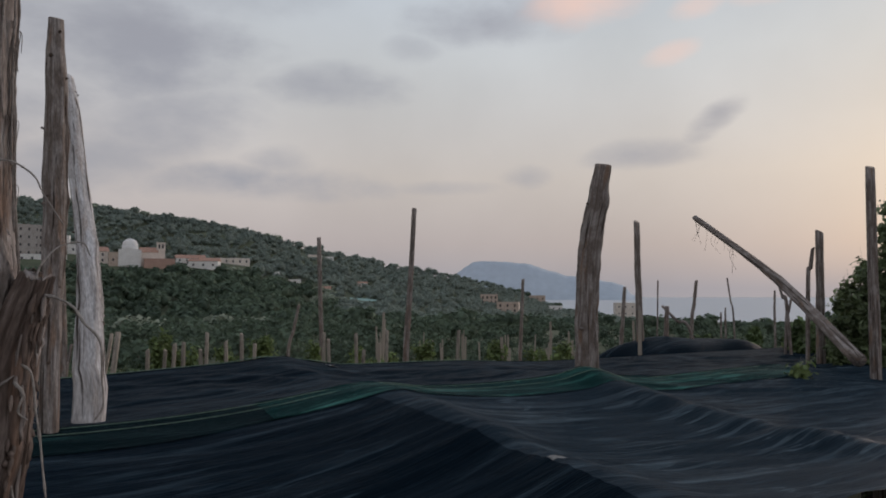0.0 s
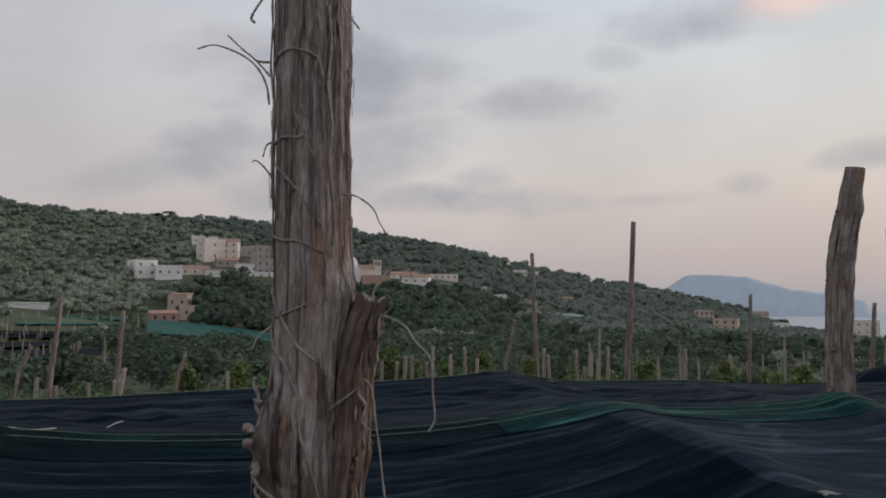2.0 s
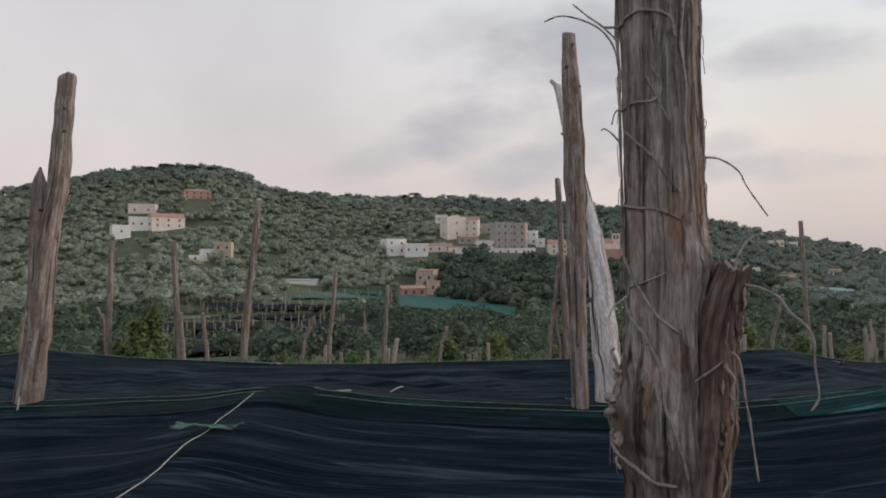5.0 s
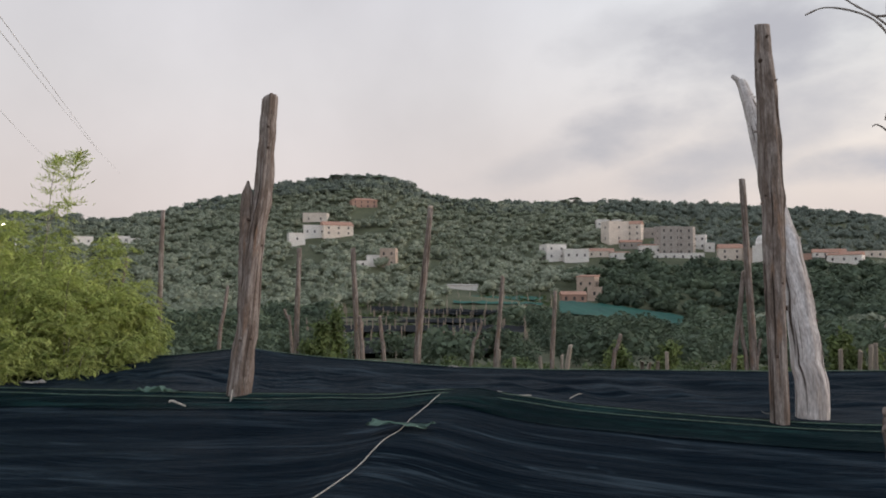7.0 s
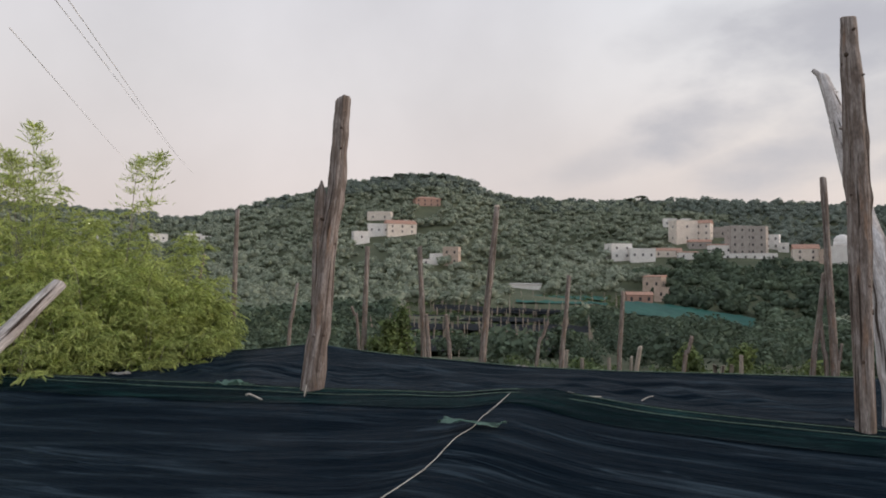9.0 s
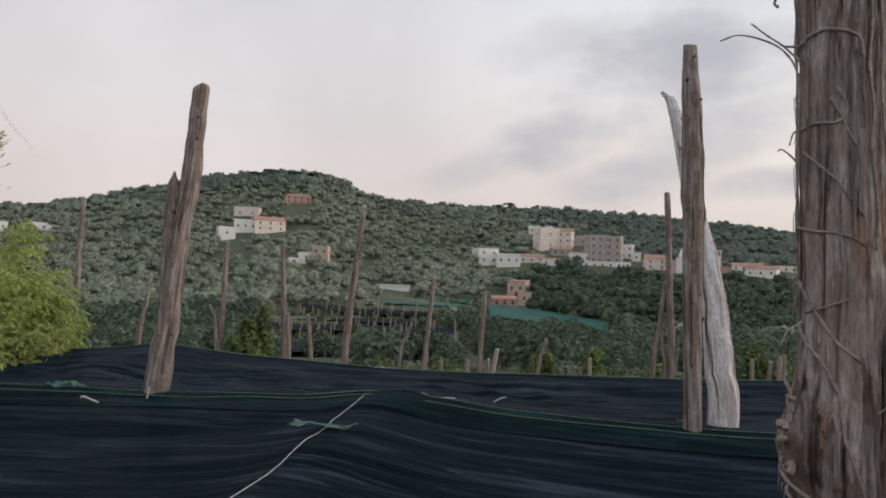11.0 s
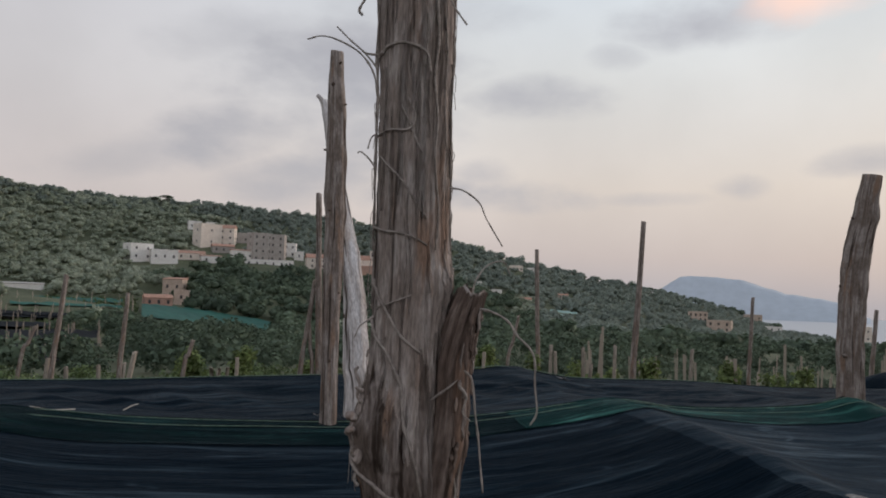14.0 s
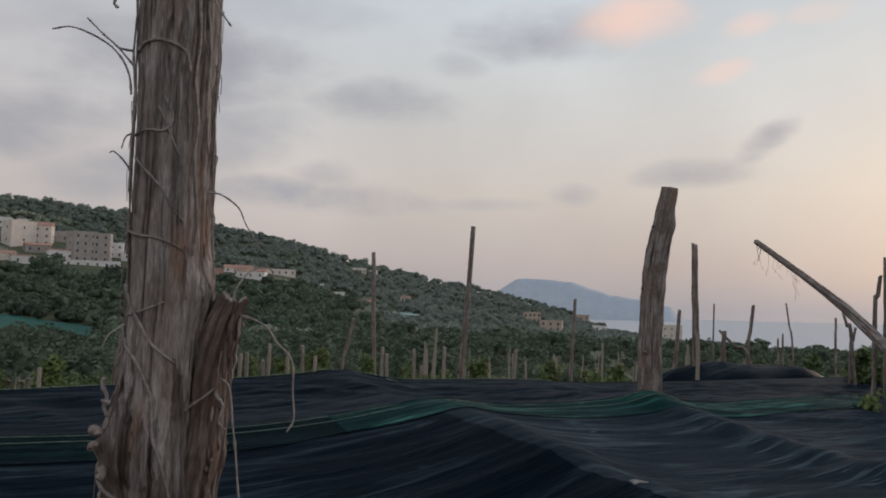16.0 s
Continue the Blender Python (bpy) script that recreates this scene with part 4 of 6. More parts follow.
def build_trunk():
    e = thing("tree_trunk", "gnarled grey-brown trunk with peeling bark, a sawn stub and dry vines", "tree trunk", at=FOOT)
    zs = list(np.linspace(1.40, 2.45, 24)) + list(np.linspace(2.455, 3.70, 400)) + list(np.linspace(3.72, 4.09, 14))
    sides = 240
    verts, faces = [], []
    for z in zs:
        z = float(z)
        c, r = trunk_centre(z) - FOOT, trunk_radius(z)
        for k in range(sides):
            a = 2 * math.pi * k / sides
            front = math.sin(a) > -0.35
            q = r + (bark_relief(a, z, r) if front else 0.0)
            verts.append(c + (SIDE * math.cos(a) + FRONT * math.sin(a)) * q)
    for i in range(len(zs) - 1):
        for k in range(sides):
            b, d = i * sides + k, i * sides + (k + 1) % sides
            faces.append((b, b + sides, d + sides, d))
    faces.append(tuple(range((len(zs) - 1) * sides, len(zs) * sides))[::-1])
    ob = from_arrays("trunk", [tuple(v) for v in verts], faces, trunk_bark, True)
    ob.data.materials.append(foot_bark_shaded)
    # below a ragged edge: the browner bark with shade in its colour
    for p in ob.data.polygons:
        c = p.center
        edge = 1.38 + 0.16 * noise.noise((c.x * 28, c.y * 28, c.z * 2.5)) + 0.10 * noise.noise((c.x * 60, c.y * 60, c.z * 9))
        p.material_index = 1 if c.z < edge else 0
    ob.parent = e

    def local(reach, out, z):
        return SIDE * reach + FRONT * out + Vector((0, 0, z - FOOT.z))

    # the stub of a cut limb, running down into the trunk
    sline = smooth_line([local(*q) for q in ((0.052, 0.030, 2.42), (0.062, 0.034, 2.63), (0.074, 0.036, 2.72), (0.080, 0.036, 2.79), (0.086, 0.036, 2.88), (0.102, 0.036, 2.96), (0.119, 0.036, 3.018))], 170)
    stub_r = lambda s: float(np.interp(s, [0, 0.35, 0.5, 0.62, 0.78, 0.9, 1], [0.040, 0.040, 0.037, 0.038, 0.034, 0.030, 0.027]))

    def stub_shape(s, ang, c):
        t = ang + 0.4 * noise.noise((0, 3, c.z * 3))
        x, y = math.cos(t), math.sin(t)
        groove = 0.5 - 2.0 * abs(noise.noise((x * 2.4, y * 2.4, c.z * 1.5)))
        strand = 0.5 - 2.0 * abs(noise.noise((x * 6.5, y * 6.5, c.z * 3.2)))
        scale = noise.noise((x * 3, y * 3, c.z * 26))
        return 1.0 + 0.20 * groove + 0.13 * strand + 0.09 * scale * (1 - 0.5 * s) + 0.05 * noise.noise((x * 14, y * 14, c.z * 18))

    d = (sline[-1] - sline[-2]).normalized()

    def splinter(bm):
        """Breaks the end of the stub into splinters."""
        for v in bm.verts:
            h = (v.co - sline[-1]).dot(d)
            if h > -0.03:
                v.co += d * (0.03 + h) * (0.5 * noise.noise(v.co * 40) + 0.35 * noise.noise(v.co * 110))
        return bm

    part("broken_stub", splinter(tube(bmesh.new(), sline, stub_r, 110, stub_shape)), stub_wood, e, "brown weathered broken limb stub")
    part("broken_end", splinter(tube(bmesh.new(), [sline[-1] - d * 0.006, sline[-1] + d * 0.003], 0.023, 60, stub_shape)), trunk_bark, e, "greyish splintered end")
    rnd = random.Random(11)
    # loose bark strips lying along the trunk
    for k in range(34):
        a, z0 = rnd.uniform(0.25, 2.9), rnd.uniform(2.5, 3.6)
        ln, w = rnd.uniform(0.10, 0.38), rnd.uniform(0.05, 0.13)
        bm = bmesh.new()
        rows = []
        for i in range(15):
            t = i / 14
            z = z0 + ln * t
            aa = a + 0.12 * noise.noise((k, t * 2, 0))
            lift = 0.001 + 0.010 * max(0, abs(t - 0.5) - 0.32) * 4 * rnd.random()
            hw = w * (0.25 + math.sin(math.pi * min(max(t, .04), .96))) * (0.8 + 0.5 * noise.noise((k, t * 8, 2)))
            row = []
            for b, up in ((-0.5, 0), (0.0, 0.0025), (0.5, 0)):
                ang = aa + hw * b
                row.append(bm.verts.new(trunk_centre(z) - FOOT + (SIDE * math.cos(ang) + FRONT * math.sin(ang)) * (trunk_radius(z) + bark_relief(ang, z, 0) + lift + up)))
            rows.append(row)
        for q, r in zip(rows, rows[1:]):
            for i in range(2):
                bm.faces.new((q[i], q[i + 1], r[i + 1], r[i]))
        bmesh.ops.solidify(bm, geom=bm.faces[:], thickness=0.002)
        part("bark_strip", bm, trunk_bark, e)
    # ragged slivers and scales on the stub's outer flank
    for k in range(46):
        i0 = rnd.randint(40, 158)
        ang = rnd.uniform(-0.6, 1.4)
        out = SIDE * math.cos(ang) + FRONT * math.sin(ang)
        ln = rnd.randint(6, 24)
        pts = [sline[max(0, i0 - q)] + out * (stub_r((i0 - q) / 170) * 1.05 + 0.006 * rnd.random() * (q > ln * 0.6)) for q in range(0, ln, 3)]
        if len(pts) > 2:
            wide = rnd.uniform(0.002, 0.005)
            part("sliver", tube(bmesh.new(), smooth_line(pts, 12), lambda s: wide * (0.25 + math.sin(math.pi * min(max(s, .05), .95))), 5), stub_wood if k % 3 else trunk_bark, e)

    def vine(pts, r, mat=vine_bark, name="vine_stem", n=40):
        line = smooth_line(pts, n)
        part(name, tube(bmesh.new(), line, lambda s: r * (1.15 - 0.4 * s), 7, lambda s, a, c: 1 + 0.3 * noise.noise(c * 60) + 0.4 * max(0, math.sin(s * 22)) ** 8), mat, e)

    def hugging(*pts, r=0.0022):
        """A stem that clings to the bark; how far to the side, and height."""
        vine([on_trunk(x, z, 0.003) - FOOT for x, z in pts], r)

    hugging((-0.0709, 3.286), (-0.0551, 3.266), (-0.0238, 3.232), (-0.0025, 3.198), (0.0239, 3.158))
    hugging((-0.0293, 3.379), (-0.0156, 3.349), (-0.0017, 3.314), (0.0102, 3.289))
    hugging((-0.080, 3.331), (-0.0528, 3.336), (-0.0175, 3.334), (-0.004, 3.36), (-0.02, 3.40), r=0.0022)
    hugging((-0.0778, 3.145), (-0.0551, 3.135), (-0.02, 3.129), (0.0052, 3.12), (0.0256, 3.108))
    hugging((-0.080, 3.495), (-0.0593, 3.507), (-0.029, 3.508), (0.01, 3.49), (0.02, 3.45), r=0.0032)
    hugging((-0.0786, 3.041), (-0.0599, 3.004), (-0.0439, 2.975), (-0.0176, 2.932), (0.0206, 2.899), r=0.003)
    hugging((-0.0754, 2.959), (-0.0617, 2.925), (-0.0409, 2.897), (-0.0168, 2.844), (-0.0104, 2.805), (-0.0066, 2.766), (0.0101, 2.714), (0.0214, 2.671), (0.0301, 2.632), r=0.003)
    hugging((-0.064, 2.984), (-0.0348, 2.995), (-0.0008, 3.011), r=0.002)
    hugging((-0.100, 2.711), (-0.0985, 2.687), (-0.084, 2.668), (-0.0606, 2.65), (-0.0258, 2.629), (0.01, 2.625), r=0.0036)
    hugging((0.03, 3.60), (0.035, 3.52), (0.03, 3.44), (0.038, 3.36), (0.034, 3.28), (0.045, 3.18), (0.04, 3.10), r=0.0026)
    hugging((0.05, 3.70), (0.046, 3.60), (0.052, 3.50), (0.05, 3.40), (0.056, 3.30), r=0.002)
    hugging((0.01, 3.70), (0.0, 3.62), (0.014, 3.55), (0.008, 3.46), r=0.0022)
    vine([local(*q) for q in ((0.044, 0.078, 2.811), (0.060, 0.080, 2.824), (0.078, 0.078, 2.837), (0.100, 0.06, 2.854))], 0.0025)
    # stems climbing the two flanks, standing off the bark in places
    for k, side in enumerate((-1, -1, 1, 1, 1, -1)):
        z, pts = 2.98 + 0.12 * (k % 3), []
        while z < 3.95:
            r = trunk_radius(z)
            c = trunk_centre(z) - FOOT
            pts.append(c + SIDE * side * (r + 0.003 + 0.006 * noise.noise((k, 0, z * 9))) + FRONT * (0.012 * (k % 3) + 0.014 * noise.noise((k, 3, z * 5))))
            z += 0.045
        vine(pts, 0.0018 + 0.0003 * (k % 2), n=120)
    for k in range(60):  # short dry fibres on both flanks
        side, z = rnd.choice((-1, 1)), rnd.uniform(2.6, 3.85)
        q = trunk_centre(z) - FOOT + SIDE * side * trunk_radius(z) + FRONT * rnd.uniform(-0.01, 0.03)
        part("fibre", tube(bmesh.new(), smooth_line((q, q + SIDE * side * rnd.uniform(.003, .010) + Vector((0, 0, rnd.uniform(-.02, .02))), q + SIDE * side * rnd.uniform(.0, .012) + Vector((0, 0, rnd.uniform(-.06, -.02)))), 6), 0.0009, 4), vine_bark, e)

    def twig(*pts, r=0.002, n=50, out=0.05, mat=twig_wood):
        vine([local(p[0], p[2] if len(p) > 2 else out, p[1]) for p in pts], r, mat, "twig", n)

    twig((-0.0813, 3.398), (-0.0867, 3.433), (-0.1005, 3.463), (-0.1242, 3.488), (-0.1602, 3.507), (-0.1932, 3.515), (-0.223, 3.507), r=0.0018, out=0.07)
    twig((-0.0826, 3.457), (-0.1116, 3.489), (-0.1403, 3.513), (-0.1676, 3.539), r=0.0018, out=0.06)
    twig((-0.084, 3.485), (-0.10, 3.486), (-0.112, 3.489), r=0.0022, out=0.06)
    twig((-0.0799, 3.26), (-0.0956, 3.28), (-0.1112, 3.293), (-0.1185, 3.29), r=0.0017, out=0.04)
    twig((-0.082, 3.33), (-0.092, 3.322), (-0.098, 3.30), r=0.0018, out=0.04)
    twig((0.0649, 3.218), (0.0922, 3.214), (0.1231, 3.192), (0.1391, 3.16), (0.1708, 3.109), r=0.0015, out=0.10)
    twig((0.125, 2.99, 0.04), (0.160, 2.982, 0.07), (0.188, 2.966, 0.085), (0.205, 2.94, 0.09), (0.228, 2.917, 0.10), (0.237, 2.893, 0.11), (0.238, 2.85, 0.11), (0.242, 2.80, 0.115), (0.230, 2.776, 0.115), r=0.0022, n=80)
    twig((0.120, 3.005, 0.05), (0.125, 3.04, 0.04), (0.150, 3.075, 0.02), (0.185, 3.085, 0.0), (0.20, 3.06, 0.0), r=0.0016)
    twig((0.1054, 2.87), (0.121, 2.855), (0.1269, 2.823), (0.1304, 2.789), (0.1378, 2.741), (0.1432, 2.693), (0.1498, 2.638), r=0.0021, out=0.07)
    twig((-0.0732, 2.967), (-0.0876, 2.956), (-0.0995, 2.946), (-0.1084, 2.924), r=0.0018, out=0.05)
    twig((-0.120, 3.572), (-0.1257, 3.586), (-0.10, 3.63), (-0.08, 3.66), r=0.0024, out=0.04)
    twig((0.055, 3.62), (0.0622, 3.596), (0.0756, 3.576), (0.0916, 3.555), r=0.0022, out=0.06)
    twig((0.098, 2.84), (0.112, 2.82), (0.106, 2.79), (0.12, 2.775), r=0.0022, out=0.08)
    # curled woody knobs and loops on the lower flank
    twig((-0.088, 2.80), (-0.097, 2.815), (-0.093, 2.835), (-0.103, 2.86), (-0.098, 2.87), r=0.0036, out=0.06, mat=trunk_bark)
    twig((-0.085, 2.825), (-0.10, 2.83), (-0.088, 2.822), r=0.003, out=0.07, mat=trunk_bark)
    for k in range(3):
        q = local((-0.104, -0.108, -0.098)[k], 0.075, (2.745, 2.77, 2.70)[k])
        curl = [q + SIDE * -0.008 * math.cos(b * 0.8 + k) + FRONT * 0.004 * b + Vector((0, 0, 0.009 * math.sin(b * 0.7 + k))) for b in range(4)]
        part("knob", tube(bmesh.new(), smooth_line(curl, 24), lambda s: 0.009 - 0.004 * s, 14, lambda s, a, c: 1 + 0.5 * noise.noise(c * 70)), trunk_bark, e)
    twig((-0.090, 2.64), (-0.098, 2.655), (-0.092, 2.675), (-0.105, 2.70), r=0.003, out=0.05)
    twig((0.088, 2.60), (0.098, 2.63), (0.093, 2.665), r=0.0026, out=0.06)


build_trunk()


# ---- houses ----
def box(bm, x0, x1, y0, y1, z0, z1):
    v = [bm.verts.new((x, y, z)) for z in (z0, z1) for x, y in ((x0, y0), (x1, y0), (x1, y1), (x0, y1))]
    for f in ((3, 2, 1, 0), (4, 5, 6, 7), (0, 1, 5, 4), (1, 2, 6, 5), (2, 3, 7, 6), (3, 0, 4, 7)):
        bm.faces.new([v[i] for i in f])


spots = []  # where no tree may stand: x, y, radius


def house(at, w, d, h, turn, roof, cols, rows, wall, label):
    """A house whose front (its -y side) looks at the valley."""
    spots.append((at[0], at[1], w * 0.62 + 2))
    e = thing("house", label, "house", "houses on the hillside", at)
    e.rotation_euler = (0, 0, radians(turn))
    rise = {"gable": min(0.28 * d, 0.3 * h), "hip": min(0.2 * d, 2.0), "shed": 0.14 * d, "flat": 0.0}[roof]
    hw = h - rise
    bm = bmesh.new()
    box(bm, -w / 2, w / 2, 0, d, -2.5, hw)
    part("wall", bm, wall, e, smooth=False)
    bm = bmesh.new()
    o = 0.3
    if roof == "flat":
        for x0, x1, y0, y1 in ((-w / 2, w / 2, -0.05, 0.25), (-w / 2, w / 2, d - 0.25, d + 0.05), (-w / 2 - 0.05, -w / 2 + 0.25, 0.26, d - 0.26), (w / 2 - 0.25, w / 2 + 0.05, 0.26, d - 0.26)):
            box(bm, x0, x1, y0, y1, hw, hw + 0.5)
        box(bm, -w / 2 + 0.26, w / 2 - 0.26, 0.26, d - 0.26, hw, hw + 0.1)
        part("roof", bm, wall, e, smooth=False)
    else:
        x0, x1, y0, y1 = -w / 2 - o, w / 2 + o, -o, d + o
        v = [bm.verts.new((x, y, z)) for z in (hw, hw + 0.2) for x, y in ((x0, y0), (x1, y0), (x1, y1), (x0, y1))]
        bm.faces.new([v[i] for i in (3, 2, 1, 0)])
        for f in ((0, 1, 5, 4), (1, 2, 6, 5), (2, 3, 7, 6), (3, 0, 4, 7)):
            bm.faces.new([v[i] for i in f])
        if roof == "shed":
            t = [bm.verts.new((x, y1, hw + rise)) for x in (x0, x1)]
            bm.faces.new((v[4], v[5], t[1], t[0]))
            bm.faces.new((v[5], v[6], t[1])), bm.faces.new((v[7], v[4], t[0])), bm.faces.new((v[6], v[7], t[0], t[1]))
        else:
            cut = 0.25 * w if roof == "hip" else 0.0
            t = [bm.verts.new((x, d / 2, hw + rise + 0.2)) for x in (x0 + cut, x1 - cut)]
            bm.faces.new((v[4], v[5], t[1], t[0])), bm.faces.new((v[6], v[7], t[0], t[1]))
            bm.faces.new((v[5], v[6], t[1])), bm.faces.new((v[7], v[4], t[0]))
        part("roof", bm, roof_tile if cols else roof_flat, e, "terracotta tiled roof" if cols else "pale sheet roof", smooth=False)
    if cols and rows:
        pane_bm = bmesh.new()
        ww, wh = min(1.1, w / cols * 0.4), min(1.6, hw / rows * 0.5)
        box(pane_bm, -ww / 2, ww / 2, -0.05, 0.12, 0, wh)
        me = bpy.data.meshes.new("window")
        pane_bm.to_mesh(me), pane_bm.free()
        me.materials.append(window_dark)
        side = Matrix.Rotation(radians(90), 4, "Z")
        for i in range(rows):
            z = hw * (i + 0.5) / rows - wh / 2
            for k in range(cols):
                win = new("window", me)
                win.parent, win.location = e, (-w / 2 + w * (k + 0.5) / cols, 0, z)
            for sgn in (-1, 1):
                if d > 5:
                    win = new("window", me)
                    win.parent = e
                    win.matrix_local = Matrix.Translation((sgn * w / 2, d * 0.45, z)) @ (side if sgn > 0 else side.inverted())
    return e


house((-483.2, 358.2, 66.2), 21.1, 12.7, 8.4, 63, "hip", 4, 2, plaster_red, "red-plastered hilltop villa with arched ground floor")
house((-470.2, 301.5, 49.0), 18.3, 12.8, 7.8, 47, "flat", 2, 1, plaster_cream, "pale flat-roofed house on the terraced slope")
house((-423.3, 291.2, 37.2), 21.2, 12.7, 10.0, 70, "gable", 3, 2, plaster_cream, "pale three-window farmhouse on the terraced slope")
house((-433.1, 277.8, 35.9), 15.2, 9.1, 8.0, 62, "flat", 3, 1, plaster_white, "low white annex beside a farmhouse")
house((-424.9, 258.8, 30.1), 10.9, 8.7, 7.0, 69, "flat", 1, 1, plaster_white, "small white cube house on the slope")
house((-325.9, 257.8, 12.4), 9.1, 7.3, 10.7, 40, "flat", 2, 2, plaster_ochre, "square ochre tower house with a terrace")
house((-332.4, 253.5, 13.1), 8.5, 6.8, 6.2, 58, "flat", 1, 1, plaster_white, "low white house wing with one window")
house((-334.4, 246.6, 12.7), 6.5, 5.2, 3.2, 59, "flat", 1, 1, plaster_white, "low white shed beside a house")
house((-300.0, 451.5, 32.4), 16.5, 11.5, 16.1, 64, "flat", 1, 2, plaster_cream, "tall plain cream mansion wing")
house((-294.1, 461.0, 33.3), 11.1, 8.9, 16.2, 20, "gable", 2, 3, plaster_cream, "tall cream mansion wing with a gable")
house((-344.0, 495.0, 48.7), 10.3, 7.2, 6.6, 45, "flat", 2, 1, plaster_white, "small pale house behind a mansion")
house((-342.0, 514.3, 52.4), 9.1, 6.4, 3.9, 44, "flat", 2, 1, plaster_white, "small white roof house behind a mansion")
house((-291.3, 476.3, 35.9), 13.1, 9.1, 8.7, 36, "flat", 2, 1, plaster_grey, "grey rendered village house")
house((-294.5, 497.7, 40.8), 8.1, 5.7, 5.9, 11, "flat", 1, 1, plaster_white, "white village house behind a grey block")
house((-249.5, 435.9, 22.2), 14.1, 11.3, 18.8, 52, "flat", 3, 4, plaster_grey, "tall unfinished grey concrete apartment block")
house((-242.3, 441.1, 22.2), 10.2, 9.2, 18.4, 19, "flat", 2, 4, plaster_grey, "tall grey concrete apartment block wing")
house((-245.5, 465.5, 26.8), 9.0, 6.3, 9.8, 20, "flat", 2, 2, plaster_white, "white two-storey village house")
house((-260.3, 428.7, 22.4), 14.1, 8.4, 7.8, 41, "shed", 3, 1, plaster_white, "low white village house with a lean-to roof")
house((-283.7, 442.4, 28.2), 14.7, 8.8, 6.1, 43, "gable", 3, 1, plaster_grey, "grey gabled village house")
house((-237.7, 424.2, 18.7), 31.1, 3.1, 3.8, 29, "flat", 6, 1, plaster_white, "long low white retaining wall house")
house((-299.3, 378.0, 19.1), 14.3, 11.4, 9.8, 63, "flat", 2, 2, plaster_white, "white cube house on the village edge")
house((-286.3, 382.6, 18.2), 15.6, 10.9, 7.4, 47, "flat", 3, 1, plaster_white, "white house with a stepped roof")
house((-281.7, 402.3, 20.8), 17.6, 10.6, 6.1, 40, "gable", 3, 1, plaster_cream, "pale long gabled house")
house((-267.2, 403.4, 18.9), 12.1, 7.2, 5.7, 43, "shed", 2, 1, plaster_white, "white shed-roofed house with two windows")
house((-236.4, 462.9, 24.9), 6.5, 4.5, 5.7, 32, "flat", 1, 1, plaster_white, "small white village house")
house((-213.4, 445.5, 18.6), 14.6, 10.2, 10.0, 34, "gable", 2, 2, plaster_cream, "cream gabled village house")
house((-221.7, 302.9, -0.0), 9.4, 7.5, 7.9, 16, "shed", 2, 1, plaster_ochre, "ochre house tower with a sloping roof")
house((-202.5, 268.2, -5.1), 11.3, 6.8, 4.7, 47, "gable", 3, 1, plaster_red, "low salmon farmhouse with a tiled roof")
house((-202.6, 283.7, -4.0), 6.5, 4.6, 5.4, 25, "flat", 1, 1, plaster_ochre, "ochre house wing with an arched doorway")
house((-265.5, 258.4, 0.2), 16.2, 4.8, 2.9, 49, "shed", 0, 0, plaster_white, "long white plastic greenhouse roof")
house((-566.5, 192.8, 33.7), 12.1, 8.5, 5.1, 81, "flat", 2, 1, plaster_white, "white flat house far up the slope")
house((-552.5, 197.2, 32.9), 8.7, 6.1, 3.7, 80, "flat", 1, 1, plaster_white, "small white house far up the slope")
house((-567.5, 166.4, 31.5), 12.9, 9.0, 6.0, 84, "flat", 2, 1, plaster_white, "white house between distant trees")
house((-167.1, 480.2, 17.6), 18.6, 11.2, 7.5, 24, "gable", 4, 2, plaster_white, "white terraced house with an orange roof")
house((-158.0, 477.5, 15.9), 18.8, 11.3, 7.1, 8, "gable", 3, 1, plaster_white, "white village house with a tiled roof")
house((-169.0, 479.3, 17.7), 14.3, 8.6, 7.1, 7, "gable", 3, 1, plaster_white, "white village house with an orange tiled roof")
house((-157.2, 484.9, 17.0), 12.7, 7.6, 6.4, 28, "shed", 3, 1, plaster_white, "white house with a balcony front")
house((-149.1, 514.9, 20.2), 23.0, 9.2, 3.8, 21, "flat", 5, 1, plaster_cream, "long low cream building")
house((-199.2, 443.0, 16.3), 9.1, 6.4, 8.3, 32, "flat", 2, 1, plaster_ochre, "low ochre building beside the church")
house((-111.0, 628.0, 26.2), 11.9, 6.0, 5.5, 10, "flat", 4, 1, plaster_cream, "long pale building on the far ridge")
house((-102.5, 651.0, 26.9), 8.2, 4.1, 4.1, 9, "flat", 2, 1, plaster_white, "pale house on the far ridge")
house((-109.5, 480.2, 8.0), 2.7, 2.1, 5.4, 23, "flat", 1, 1, plaster_white, "narrow white house among trees")
house((-98.0, 481.1, 6.1), 7.3, 5.8, 2.3, 22, "flat", 1, 1, plaster_white, "low white shed among trees")
house((-74.8, 453.6, -0.3), 7.9, 5.5, 4.3, -1, "gable", 2, 1, plaster_cream, "small house with a terracotta roof")
house((-58.9, 530.7, 4.4), 7.5, 5.2, 3.3, 16, "gable", 2, 1, plaster_cream, "cottage with a terracotta roof")
house((33.0, 517.7, -8.4), 12.1, 7.3, 6.5, 1, "flat", 4, 2, plaster_ochre, "long ochre building near the sea")
house((40.5, 456.2, -12.6), 13.6, 8.1, 6.4, -13, "flat", 3, 2, plaster_ochre, "ochre terraced houses near the sea")
house((93.0, 715.5, -10.2), 15.7, 9.4, 5.6, -2, "flat", 3, 1, plaster_ochre, "pinkish house on the coast slope")
house((97.8, 641.8, -16.6), 15.2, 9.1, 3.5, -4, "flat", 3, 1, plaster_white, "low white building on the coast slope")
